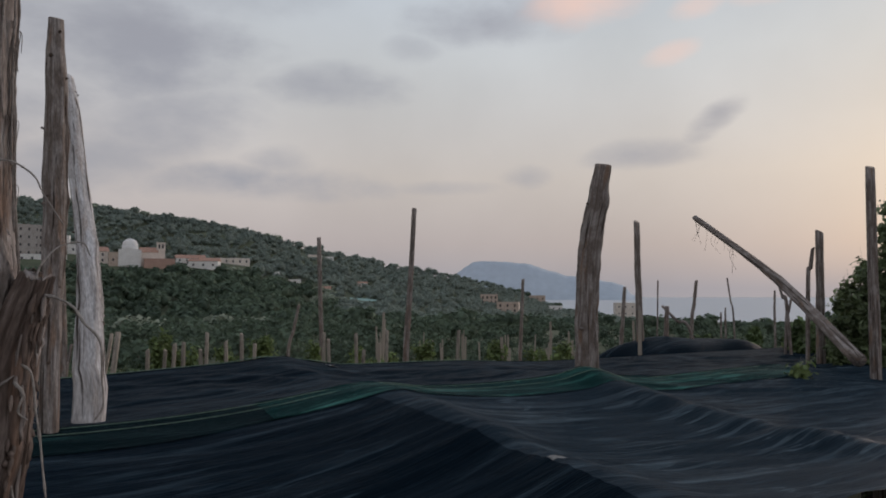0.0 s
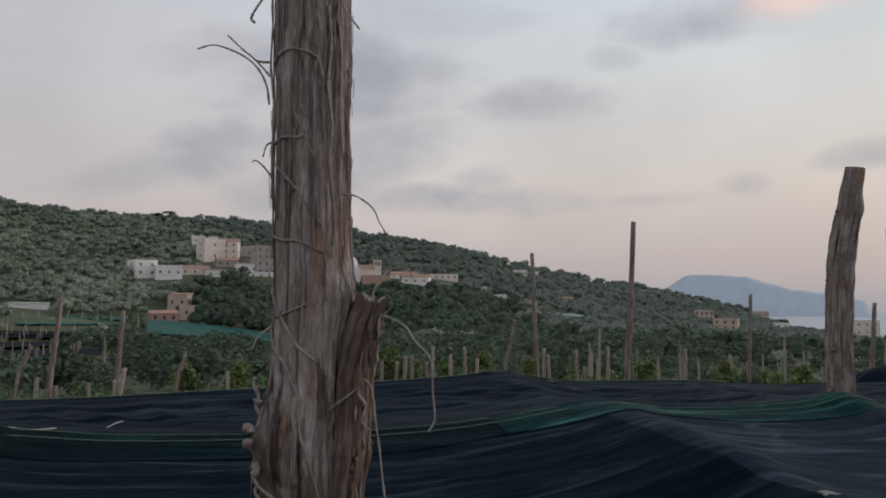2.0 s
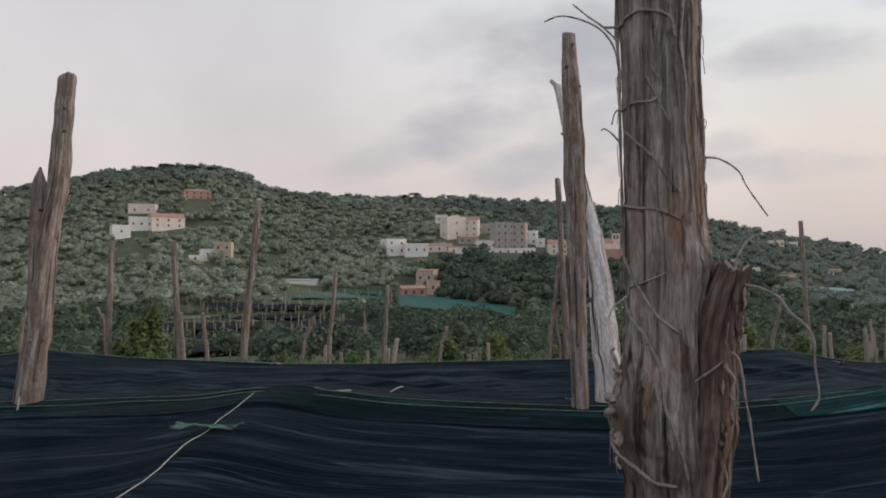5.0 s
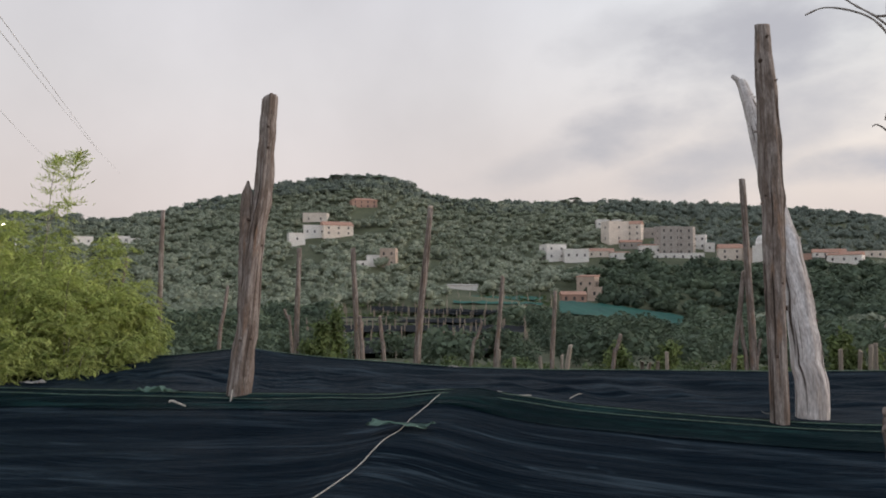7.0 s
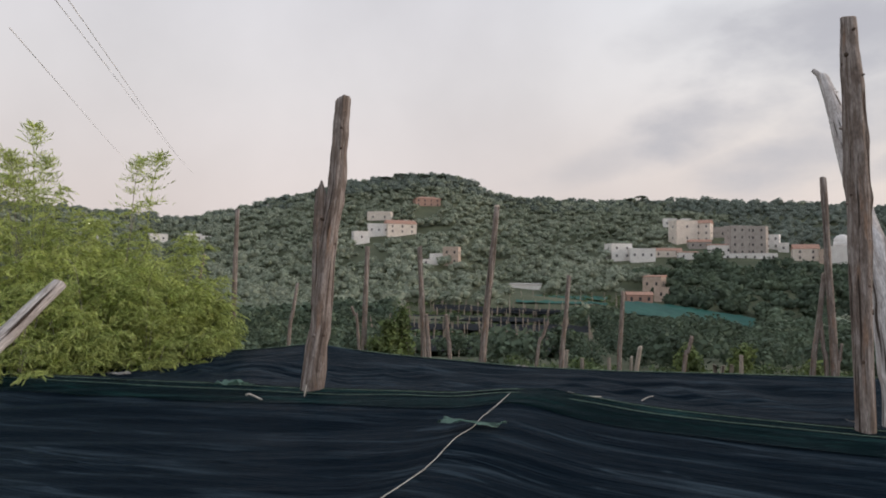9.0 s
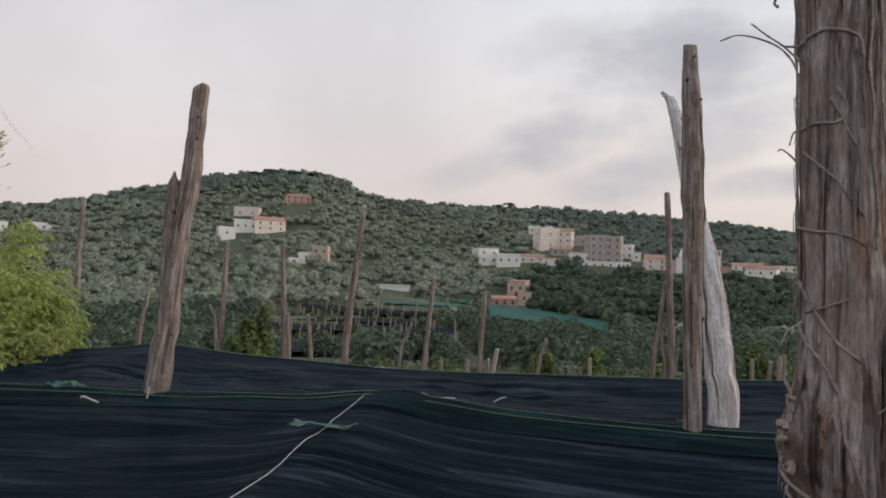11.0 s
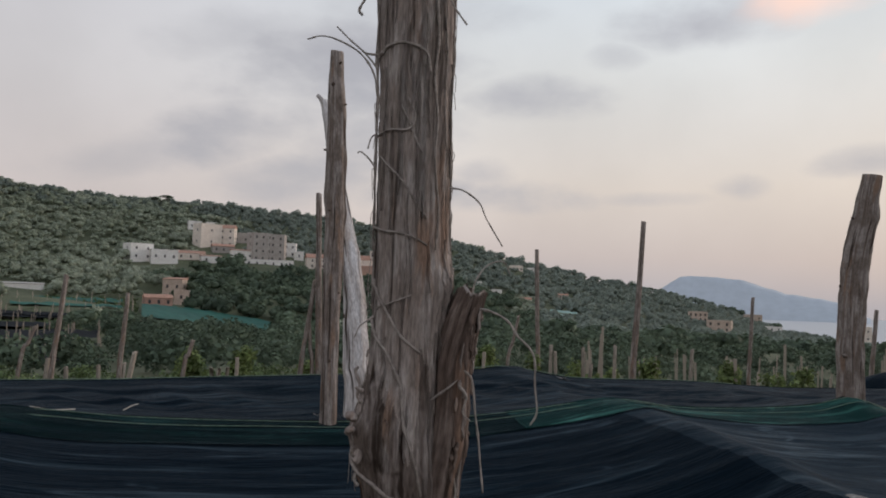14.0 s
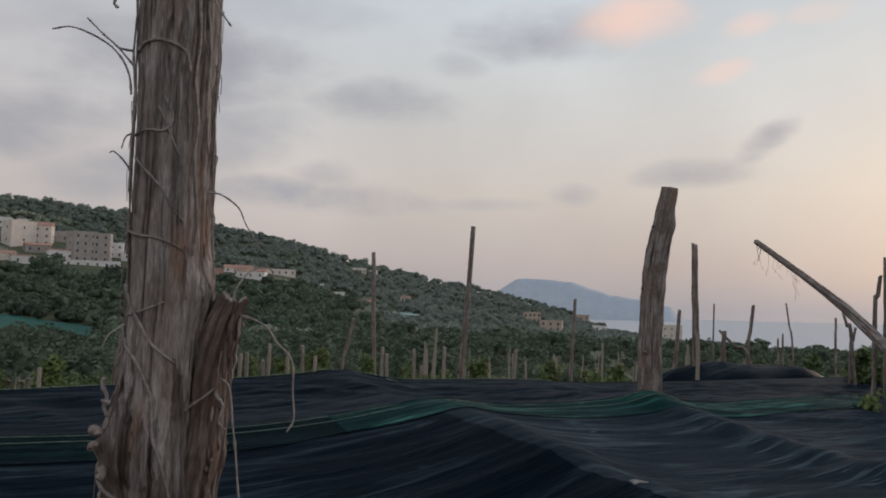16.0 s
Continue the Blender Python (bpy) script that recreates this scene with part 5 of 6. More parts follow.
house((170.7, 678.8, -23.8), 18.6, 13.0, 12.6, -4, "flat", 3, 2, plaster_cream, "pale house near the sea")
house((185.7, 504.9, -26.1), 10.9, 7.6, 5.0, -10, "gable", 2, 1, plaster_grey, "grey farm shed behind the nets")


def church(at, az):
    spots.append((at[0] + 8, at[1] + 8, 18))
    e = thing("church", "pale domed village church with a bell tower", "church", at=at)
    e.rotation_euler = (0, 0, radians(az))
    bm = bmesh.new()
    box(bm, -6.5, 6.5, -1, 11, -5, 11)
    part("nave", bm, plaster_white, e, smooth=False)
    bm = bmesh.new()
    tube(bm, [Vector((0, 5, 11)), Vector((0, 5, 13.5))], 4.8, 20)
    part("drum", bm, plaster_white, e)
    bm = bmesh.new()
    bmesh.ops.create_uvsphere(bm, u_segments=24, v_segments=14, radius=4.6)
    bmesh.ops.delete(bm, geom=[v for v in bm.verts if v.co.z < -0.1], context="VERTS")
    bmesh.ops.translate(bm, verts=bm.verts, vec=(0, 5, 13.5))
    part("dome", bm, plaster_white, e, "white rendered dome")
    bm = bmesh.new()
    box(bm, 5.5, 16, 2, 12, -5, 9.5)
    part("aisle", bm, plaster_cream, e, smooth=False)
    bm = bmesh.new()
    v = [bm.verts.new(q) for q in ((5.2, 1.7, 9.5), (16.3, 1.7, 9.5), (16.3, 12.3, 9.5), (5.2, 12.3, 9.5), (5.2, 7, 12.8), (16.3, 7, 12.8))]
    for f in ((0, 1, 5, 4), (2, 3, 4, 5), (1, 2, 5), (3, 0, 4), (3, 2, 1, 0)):
        bm.faces.new([v[i] for i in f])
    part("aisle_roof", bm, roof_tile, e, "orange tiled roof", smooth=False)
    bm = bmesh.new()
    box(bm, 15.5, 20.5, 4, 9, -5, 15.5)
    box(bm, 15.2, 20.8, 3.7, 9.3, 11.0, 11.4)
    box(bm, 15.2, 20.8, 3.7, 9.3, 15.5, 16.0)
    part("bell_tower", bm, plaster_cream, e, smooth=False)
    for x in (17.0, 19.0):
        bm = bmesh.new()
        box(bm, x - 0.55, x + 0.55, 3.92, 4.2, 12.2, 14.8)
        part("belfry_opening", bm, window_dark, e, smooth=False)
    bm = bmesh.new()
    box(bm, 8, 26, -5, 1.9, -5, 5.5)
    part("parish_house", bm, plaster_red, e, smooth=False)


church((-192.9, 446.1, 15.9), 23)


# ---- foliage ----
def leaf_quads(rng, centres, normals, size, ratio=0.5):
    """Leaf clumps as bent quads; returns vertices and faces."""
    n = len(centres)
    nr = normals + rng.normal(0, 0.55, (n, 3))
    nr /= np.linalg.norm(nr, axis=1)[:, None] + 1e-9
    t = np.cross(nr, rng.normal(0, 1, (n, 3)))
    t /= np.linalg.norm(t, axis=1)[:, None] + 1e-9
    b = np.cross(nr, t)
    s = size * rng.uniform(0.6, 1.4, (n, 1))
    a = t * s
    c = b * s * ratio
    v = np.stack([centres - a, centres + c + nr * s * 0.15, centres + a, centres - c + nr * s * 0.15], 1).reshape(-1, 3)
    f = np.arange(4 * n).reshape(n, 4)
    return v, f


def crown_template(rng, leaves, size, lobes, tall):
    """A crown of unit radius: lobes of leaf clumps with gaps between."""
    cen = rng.normal(0, 1, (lobes, 3))
    cen /= np.linalg.norm(cen, axis=1)[:, None]
    cen *= rng.uniform(0.25, 0.62, (lobes, 1))
    cen[:, 2] = np.abs(cen[:, 2]) * tall
    rad = rng.uniform(0.3, 0.55, lobes)
    pick = rng.integers(0, lobes, leaves)
    d = rng.normal(0, 1, (leaves, 3))
    d /= np.linalg.norm(d, axis=1)[:, None]
    d[:, 2] = np.where(rng.random(leaves) < 0.7, np.abs(d[:, 2]), d[:, 2])
    pts = cen[pick] + d * rad[pick][:, None] * rng.uniform(0.72, 1.05, (leaves, 1))
    return leaf_quads(rng, pts, d, size, 0.75)


def lumpy_template(rng, lobes, leaves, size):
    """A far crown: uneven lumps of foliage inside a shell of loose leaf clumps."""
    bm = bmesh.new()
    bmesh.ops.create_icosphere(bm, subdivisions=1, radius=1)
    ico = np.array([tuple(v.co) for v in bm.verts])
    tri = np.array([[v.index for v in f.verts] for f in bm.faces])
    bm.free()
    vs, fs, base, cens, rads = [], [], 0, [], []
    for k in range(lobes):
        a = 6.28 * (k + rng.uniform(-0.3, 0.3)) / lobes
        c = np.array([math.cos(a) * rng.uniform(0.25, 0.6), math.sin(a) * rng.uniform(0.25, 0.6), rng.uniform(0.0, 0.5)])
        r = rng.uniform(0.34, 0.58)
        vs.append(c + ico * r * 0.88 * rng.uniform(0.85, 1.1, (len(ico), 1)))
        fs.append(tri + base)
        base += len(ico)
        cens.append(c), rads.append(r)
    pick = rng.integers(0, lobes, leaves)
    d = rng.normal(0, 1, (leaves, 3))
    d /= np.linalg.norm(d, axis=1)[:, None]
    d[:, 2] = np.where(d[:, 2] < -0.3, -d[:, 2], d[:, 2])
    pts = np.array(cens)[pick] + d * np.array(rads)[pick][:, None] * rng.uniform(0.9, 1.12, (leaves, 1))
    v, f = leaf_quads(rng, pts, d, size, 0.75)
    f = np.concatenate([f[:, [0, 1, 2]], f[:, [0, 2, 3]]]) + base
    return np.concatenate(vs + [v]), np.concatenate(fs + [f])


def plant(name, places, templates, rng, mat, label, category, kind="stuff", squash=(0.75, 1.0)):
    """Many crowns joined into one mesh; places: rows of x, y, z, radius."""
    vs, fs, base = [], [], 0
    for x, y, z, r in places:
        v, f = templates[rng.integers(len(templates))]
        a = rng.uniform(0, 6.28)
        c, s = math.cos(a), math.sin(a)
        w = v * r * np.array([1, 1, rng.uniform(*squash)])
        w = np.stack([w[:, 0] * c - w[:, 1] * s + x, w[:, 0] * s + w[:, 1] * c + y, w[:, 2] + z], 1)
        vs.append(w), fs.append(f + base)
        base += len(v)
    V, F = np.concatenate(vs), np.concatenate(fs)
    me = bpy.data.meshes.new(name)
    me.vertices.add(len(V)), me.loops.add(F.size), me.polygons.add(len(F))
    me.vertices.foreach_set("co", V.astype(np.float32).ravel())
    me.loops.foreach_set("vertex_index", F.astype(np.int32).ravel())
    me.polygons.foreach_set("loop_start", np.arange(0, F.size, F.shape[1], dtype=np.int32))
    me.update(calc_edges=True)
    if F.shape[1] == 3:
        me.polygons.foreach_set("use_smooth", [True] * len(F))
    me.materials.append(mat)
    return tagged(new(name, me), label, category, kind=kind)


rng = np.random.default_rng(3)


def scatter(r0, r1, step_r, step_a, keep, size, az0=-38, az1=92):
    res = []
    r = r0
    while r < r1:
        n = int(math.radians(az1 - az0) * r / step_a)
        for k in range(n):
            az = az0 + (az1 - az0) * (k + rng.uniform(-0.45, 0.45)) / n
            rr = r + (rng.uniform(-0.22, 0.22) + 0.6 * noise.noise((az * 0.3, r * 0.05, 8))) * step_r
            if not keep(rr, az):
                continue
            x, y = -rr * math.sin(radians(az)), rr * math.cos(radians(az))
            if any((x - hx) ** 2 + (y - hy) ** 2 < hr * hr or ((x * 1.035 - hx) ** 2 + (y * 1.035 - hy) ** 2 < hr * hr * 0.6) or ((x * 1.07 - hx) ** 2 + (y * 1.07 - hy) ** 2 < hr * hr * 0.4) for hx, hy, hr in spots):
                continue
            s = size(rr, az) * rng.uniform(0.65, 1.3)
            res.append((x, y, float(land(rr, az)) + s * 0.35, s))
        r += step_r
    return res


def patch(az, r, a0, a1, r0, r1):
    return a0 < az < a1 and r0 < r < r1


def open_field(r, az):
    """The vineyards, net fields and houses stand clear of trees."""
    return patch(az, r, 4.4, 7.8, 392, 434) or patch(az, r, 28.2, 38.8, 205, 326) or patch(az, r, 40.5, 58, 88, 192) or patch(az, r, 38.5, 47.5, 266, 348) or patch(az, r, 43, 56, 196, 292)


def wild(r, az):
    """Dark woods in the gully and along the foot of the slope."""
    return 10 < az < 36.5 + 2 * noise.noise((r * 0.03, 2, 0)) and 225 < r < 480 or az > 30 and r < 252 + 26 * noise.noise((az * 0.25, 4, 0))


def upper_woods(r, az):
    """Green woods above and beyond the village, in the leaf colour paled for haze."""
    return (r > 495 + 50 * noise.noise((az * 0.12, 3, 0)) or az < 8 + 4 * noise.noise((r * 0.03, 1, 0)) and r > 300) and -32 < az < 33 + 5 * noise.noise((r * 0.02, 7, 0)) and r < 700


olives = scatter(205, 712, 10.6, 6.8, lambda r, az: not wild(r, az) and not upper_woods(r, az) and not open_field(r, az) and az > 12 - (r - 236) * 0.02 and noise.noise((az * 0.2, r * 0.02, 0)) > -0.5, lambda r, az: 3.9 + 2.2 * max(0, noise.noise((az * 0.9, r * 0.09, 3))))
plant("olive_trees", olives, [lumpy_template(rng, 4, 70, 0.17) for _ in range(10)], rng, olive_leaf_hazed, "grey-green olive trees on the terraced hillside", "trees")
woods = scatter(215, 712, 11.0, 8.2, lambda r, az: (wild(r, az) or az <= 12 - (r - 236) * 0.02) and not upper_woods(r, az) and not open_field(r, az), lambda r, az: 4.4 if az <= 12 or r < 260 else 5.6)
plant("far_woods", woods, [lumpy_template(rng, 4, 76, 0.17) for _ in range(10)], rng, wood_leaf, "dark green woods in the gully below the village", "trees")
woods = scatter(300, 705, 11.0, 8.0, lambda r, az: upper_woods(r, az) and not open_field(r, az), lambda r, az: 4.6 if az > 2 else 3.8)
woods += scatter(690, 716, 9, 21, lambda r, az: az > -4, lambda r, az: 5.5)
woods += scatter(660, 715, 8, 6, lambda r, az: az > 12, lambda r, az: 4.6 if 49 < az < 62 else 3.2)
plant("far_woods", woods, [lumpy_template(rng, 4, 76, 0.17) for _ in range(10)], rng, ridge_leaf_hazed, "hazy green woods along the ridge", "trees")
clear = lambda r, az: not open_field(r, az) and noise.noise((az * 0.15, r * 0.03, 5)) > -0.7
mid = scatter(52, 118, 8.0, 6.0, lambda r, az: clear(r, az), lambda r, az: 2.6 if az > -3 else 1.8)
plant("valley_trees", mid, [crown_template(rng, 560, 0.070, 9, 0.9) for _ in range(6)], rng, wood_leaf, "dense dark green trees in the valley below", "trees")
mid = scatter(118, 225, 9.5, 7.0, lambda r, az: clear(r, az), lambda r, az: 3.6 if az > -3 else 2.6)
plant("valley_trees", mid, [crown_template(rng, 300, 0.10, 8, 0.9) for _ in range(6)], rng, wood_leaf, "dense green trees on the valley floor", "trees")
low = scatter(14, 52, 3.0, 2.4, lambda r, az: noise.noise((az * 0.25, r * 0.2, 7)) > -0.5, lambda r, az: 1.05)
plant("citrus_bushes", low, [crown_template(rng, 480, 0.065, 7, 0.9) for _ in range(5)], rng, citrus_leaf, "dark citrus and vine bushes behind the nets", "bushes")


vines = [q for q in scatter(58, 348, 3.4, 3.0, lambda r, az: (patch(az, r, 38.5, 47.5, 266, 348) or (patch(az, r, 43, 56, 236, 262) or patch(az, r, 43, 56, 284, 294)) or patch(az, r, 41, 58, 134, 142) or patch(az, r, 41, 58, 180, 190)) and rng.random() < 0.9, lambda r, az: 1.15)]
plant("vineyard_rows", vines, [crown_template(rng, 60, 0.2, 4, 0.8) for _ in range(4)], rng, citrus_leaf, "low green vineyard rows on the terraces", "vines")


def leafy_shrub(name, az, r, top_el, width, leaves, mat, label, leaf=0.05, seed=0, slim=0.5, stems=7):
    """A shrub of upright stems clothed in leaves."""
    g = np.random.default_rng(seed)
    x, y = -r * math.sin(radians(az)), r * math.cos(radians(az))
    z0 = ground_at(x, y)
    top = EYE + r * math.tan(radians(top_el))
    e = thing(name, label, "shrub", at=(x, y, z0))
    pts, nrm = [], []
    for k in range(stems):
        a, d = g.uniform(0, 6.28), g.uniform(0, width)
        h = (top - z0) * ((1 - 0.3 * (d / width) ** 2) * g.uniform(0.78, 1.0))
        if name == "leafy_tree":
            h = (top - z0) * (1 - 0.3 * d / width) * g.uniform(0.75, 1.0)
        tip = Vector((math.cos(a) * d, math.sin(a) * d, h))
        root = Vector((tip.x * 0.25, tip.y * 0.25, -0.05))
        bow = Vector((g.normal(0, 0.1), g.normal(0, 0.1), 0))
        line = smooth_line((root, root.lerp(tip, 0.5) + bow, tip), 12)
        part("stem", tube(bmesh.new(), line, lambda s: 0.02 * (1.05 - s), 5), twig_wood, e)
        n = int(leaves * 1.6) // stems
        q = g.beta(2.4, 1.0, n)
        spread = np.maximum(0.13, width * 0.32 * (1.2 - q))
        o = g.normal(0, 1, (n, 3))
        o /= np.linalg.norm(o, axis=1)[:, None]
        arr = np.array([tuple(c) for c in line])
        pts.append(arr[(q * 12).astype(int)] + g.normal(0, 0.03, (n, 3)) + o * (spread * g.uniform(0.2, 1.1, n))[:, None])
        nrm.append(o + np.array([0, 0, 0.5]))
    pts, nrm = np.concatenate(pts), np.concatenate(nrm)
    v, f = leaf_quads(g, np.array(pts), np.array(nrm), leaf, slim)
    ob = from_arrays("leaves", v, f, mat)
    ob.parent = e
    return e


def bamboo_clump(az, r, top_el, width, culms, seed, label, tips=0):
    """Arching culms with side branches that carry fans of narrow drooping leaves."""
    g = np.random.default_rng(seed)
    x, y = -r * math.sin(radians(az)), r * math.cos(radians(az))
    z0 = ground_at(x, y)
    top = EYE + r * math.tan(radians(top_el)) - z0
    e = thing("bamboo_bush", label, "bamboo", at=(x, y, z0))
    cen, tang = [], []
    for k in range(culms):
        a, d = g.uniform(0, 6.28), width * math.sqrt(g.uniform(0, 1))
        wisp = k < tips
        if wisp:
            d *= 0.5
        tall = top * (g.uniform(0.98, 1.15) if wisp else (1 - 0.55 * (d / width) ** 2.2) * g.uniform(0.80, 1.0))
        tip = Vector((math.cos(a) * d, math.sin(a) * d, tall))
        root = Vector((tip.x * 0.3, tip.y * 0.3, -0.05))
        droop = Vector((math.cos(a), math.sin(a), 0)) * (0.08 if wisp else 0.22)
        line = smooth_line((root, root.lerp(tip, 0.55) - droop * 0.3, root.lerp(tip, 0.9), tip + droop), 20)
        part("culm", tube(bmesh.new(), line, lambda s: 0.012 * (1.06 - s), 5), bamboo_leaf if k % 2 else twig_wood, e)
        arr = np.array([tuple(c) for c in line])
        nodes = 18 if not wisp else 34
        for j in range(nodes):
            s = (0.22 + 0.78 * (j + g.uniform(0, 1)) / nodes) if not wisp else (0.6 + 0.4 * (j + g.uniform(0, 1)) / nodes)
            at = arr[min(20, int(s * 20))]
            for b in range(4):
                ba = g.uniform(0, 6.28)
                ln = (0.42 * (1.25 - s) if not wisp else 0.55 * (1.02 - s)) * g.uniform(0.5, 1.1) + 0.08
                out = np.array([math.cos(ba), math.sin(ba), g.uniform(0.1, 0.7)])
                m = 12 if not wisp else 4
                q = np.linspace(0.25, 1.0, m)[:, None] + g.normal(0, 0.05, (m, 1))
                cen.append(at + out * ln * q - np.array([0, 0, 1.0]) * ln * (0.0 if wisp else 0.55) * q ** 2)
                tang.append(out * 0.8 + np.array([0, 0, 0.5 if wisp else -1.1]) * q + g.normal(0, 0.5, (m, 3)))
    cen, tang = np.concatenate(cen), np.concatenate(tang)
    n = len(cen)
    tang /= np.linalg.norm(tang, axis=1)[:, None]
    wide = np.cross(tang, g.normal(0, 1, (n, 3)))
    wide /= np.linalg.norm(wide, axis=1)[:, None]
    half = g.uniform(0.024, 0.052, (n, 1))
    v = np.stack([cen - tang * half, cen + wide * half * 0.16 - tang * half * 0.2, cen + tang * half, cen - wide * half * 0.16 - tang * half * 0.2], 1).reshape(-1, 3)
    ob = from_arrays("leaves", v, np.arange(4 * n).reshape(n, 4), bamboo_leaf)
    ob.parent = e


tall_bamboo, low_bamboo = "tall yellow-green feathery bamboo clump beside the nets", "lower yellow-green bamboo clump at the net edge"
bamboo_clump(88.5, 10.8, 7.0, 1.3, 85, 4, tall_bamboo, 3)
bamboo_clump(83.5, 11.2, 6.8, 1.3, 85, 1, tall_bamboo, 6)
bamboo_clump(79.0, 11.4, 6.2, 1.15, 80, 2, tall_bamboo, 2)
bamboo_clump(75.6, 11.3, 4.9, 0.95, 70, 3, tall_bamboo, 0)
bamboo_clump(73.2, 11.4, 2.8, 0.6, 50, 5, low_bamboo, 0)
bamboo_clump(80.8, 10.2, 2.6, 0.9, 50, 6, low_bamboo, 0)
bamboo_clump(76.8, 10.5, 1.6, 0.7, 44, 7, low_bamboo, 0)
bamboo_clump(86.0, 9.8, 2.4, 1.1, 60, 8, low_bamboo, 0)


leafy_shrub("leafy_shrub", 59.0, 12.5, -2.12, 0.48, 4500, shrub_leaf, "light green leafy vine shrub behind the net edge", 0.045, 22, 0.55, 9)
leafy_shrub("leafy_shrub", 35.8, 13, -3.41, 0.41, 3300, shrub_leaf, "light green leafy vine shrub behind the net edge", 0.045, 23, 0.55, 9)
leafy_shrub("leafy_shrub", 32.8, 13, -3.46, 0.52, 4500, shrub_leaf, "light green leafy vine shrub behind the net edge", 0.045, 24, 0.55, 9)
leafy_shrub("leafy_shrub", 28.1, 13, -4.74, 0.52, 3000, shrub_leaf, "light green leafy vine shrub behind the net edge", 0.045, 25, 0.55, 9)
leafy_shrub("leafy_shrub", 48.3, 14, -5.03, 0.75, 2400, shrub_leaf, "light green leafy vine shrub behind the net edge", 0.045, 26, 0.55, 9)
leafy_shrub("leafy_shrub", 19.2, 13, -3.46, 0.35, 2100, shrub_leaf, "light green leafy vine shrub behind the net edge", 0.045, 27, 0.55, 9)
leafy_shrub("leafy_shrub", 58.0, 12.6, -0.38, 0.23, 1500, shrub_leaf, "light green leafy vine shrub behind the net edge", 0.045, 28, 0.55, 9)
leafy_shrub("leafy_shrub", 21.3, 13, -2.55, 0.41, 3600, shrub_leaf, "light green leafy vine shrub behind the net edge", 0.045, 29, 0.55, 9)
leafy_shrub("leafy_shrub", 16.6, 13, -3.04, 0.64, 3900, shrub_leaf, "light green leafy vine shrub behind the net edge", 0.045, 30, 0.55, 9)
leafy_shrub("leafy_shrub", 13.7, 14, -2.44, 0.56, 3000, shrub_leaf, "light green leafy vine shrub behind the net edge", 0.045, 31, 0.55, 9)
leafy_shrub("leafy_shrub", 9.9, 14, -3.47, 0.56, 2400, shrub_leaf, "light green leafy vine shrub behind the net edge", 0.045, 32, 0.55, 9)
leafy_shrub("leafy_shrub", 0.8, 13, -2.64, 0.47, 3600, shrub_leaf, "light green leafy vine shrub behind the net edge", 0.045, 33, 0.55, 9)
leafy_shrub("leafy_shrub", -4.3, 13, -3.16, 0.47, 3300, shrub_leaf, "light green leafy vine shrub behind the net edge", 0.045, 34, 0.55, 9)
leafy_shrub("leafy_shrub", 6.4, 15, -3.59, 0.61, 2400, shrub_leaf, "light green leafy vine shrub behind the net edge", 0.045, 35, 0.55, 9)
leafy_shrub("leafy_shrub", 4.2, 14, -4.04, 0.38, 1800, shrub_leaf, "light green leafy vine shrub behind the net edge", 0.045, 36, 0.55, 9)
leafy_shrub("leafy_shrub", -7.8, 14, -3.58, 0.50, 2100, shrub_leaf, "light green leafy vine shrub behind the net edge", 0.045, 37, 0.55, 9)
leafy_shrub("leafy_shrub", -9.5, 15, -3.13, 0.40, 2100, shrub_leaf, "light green leafy vine shrub behind the net edge", 0.045, 38, 0.55, 9)
leafy_shrub("leafy_tree", -30.3, 13, 4.84, 0.56, 6000, tree_leaf, "tall dark leafy tree behind the leaning log", 0.055, 39, 0.5, 18)
leafy_shrub("leafy_tree", -31.7, 13, 7.61, 0.61, 6500, tree_leaf, "tall dark leafy tree behind the leaning log", 0.055, 40, 0.5, 20)
leafy_shrub("leafy_tree", -28.9, 14, 2.36, 0.49, 4000, tree_leaf, "dark leafy bush behind the leaning log", 0.055, 41, 0.5, 14)
leafy_shrub("leafy_tree", -26.5, 16, -0.18, 0.56, 3500, citrus_leaf, "dark leafy bush behind the leaning log", 0.075, 42, 0.5, 12)
leafy_shrub("leafy_shrub", -26.3, 10.0, -3.16, 0.21, 900, shrub_leaf, "small light green shoot growing through the net", 0.05, 43, 0.55, 6)
leafy_shrub("leafy_shrub", -23.0, 24, -1.82, 1.40, 2400, citrus_leaf, "dark bush silhouetted against the sea", 0.09, 44, 0.5, 8)
leafy_shrub("leafy_shrub", -19.9, 30, -2.48, 1.75, 2200, citrus_leaf, "dark bush silhouetted against the sea", 0.1, 45, 0.5, 8)
leafy_shrub("leafy_shrub", -27.0, 22, -1.17, 1.20, 2600, citrus_leaf, "dark bush silhouetted against the sea", 0.09, 46, 0.5, 8)


# ---- fields on the far side of the valley ----
def field_sheet(name, az0, az1, r0, r1, mat, label, lift=1.6, wave=0.15):
    nu, nv = 40, 14
    verts, faces = [], []
    for i in range(nu + 1):
        for j in range(nv + 1):
            az, r = az0 + (az1 - az0) * i / nu, r0 + (r1 - r0) * j / nv
            x, y = -r * math.sin(radians(az)), r * math.cos(radians(az))
            verts.append((x, y, ground_at(x, y) + lift + wave * noise.noise((x * 0.3, y * 0.3, 0))))
    for i in range(nu):
        for j in range(nv):
            a = i * (nv + 1) + j
            faces.append((a, a + nv + 1, a + nv + 2, a + 1))
    return tagged(from_arrays(name, verts, faces, mat, True), label, "netting")


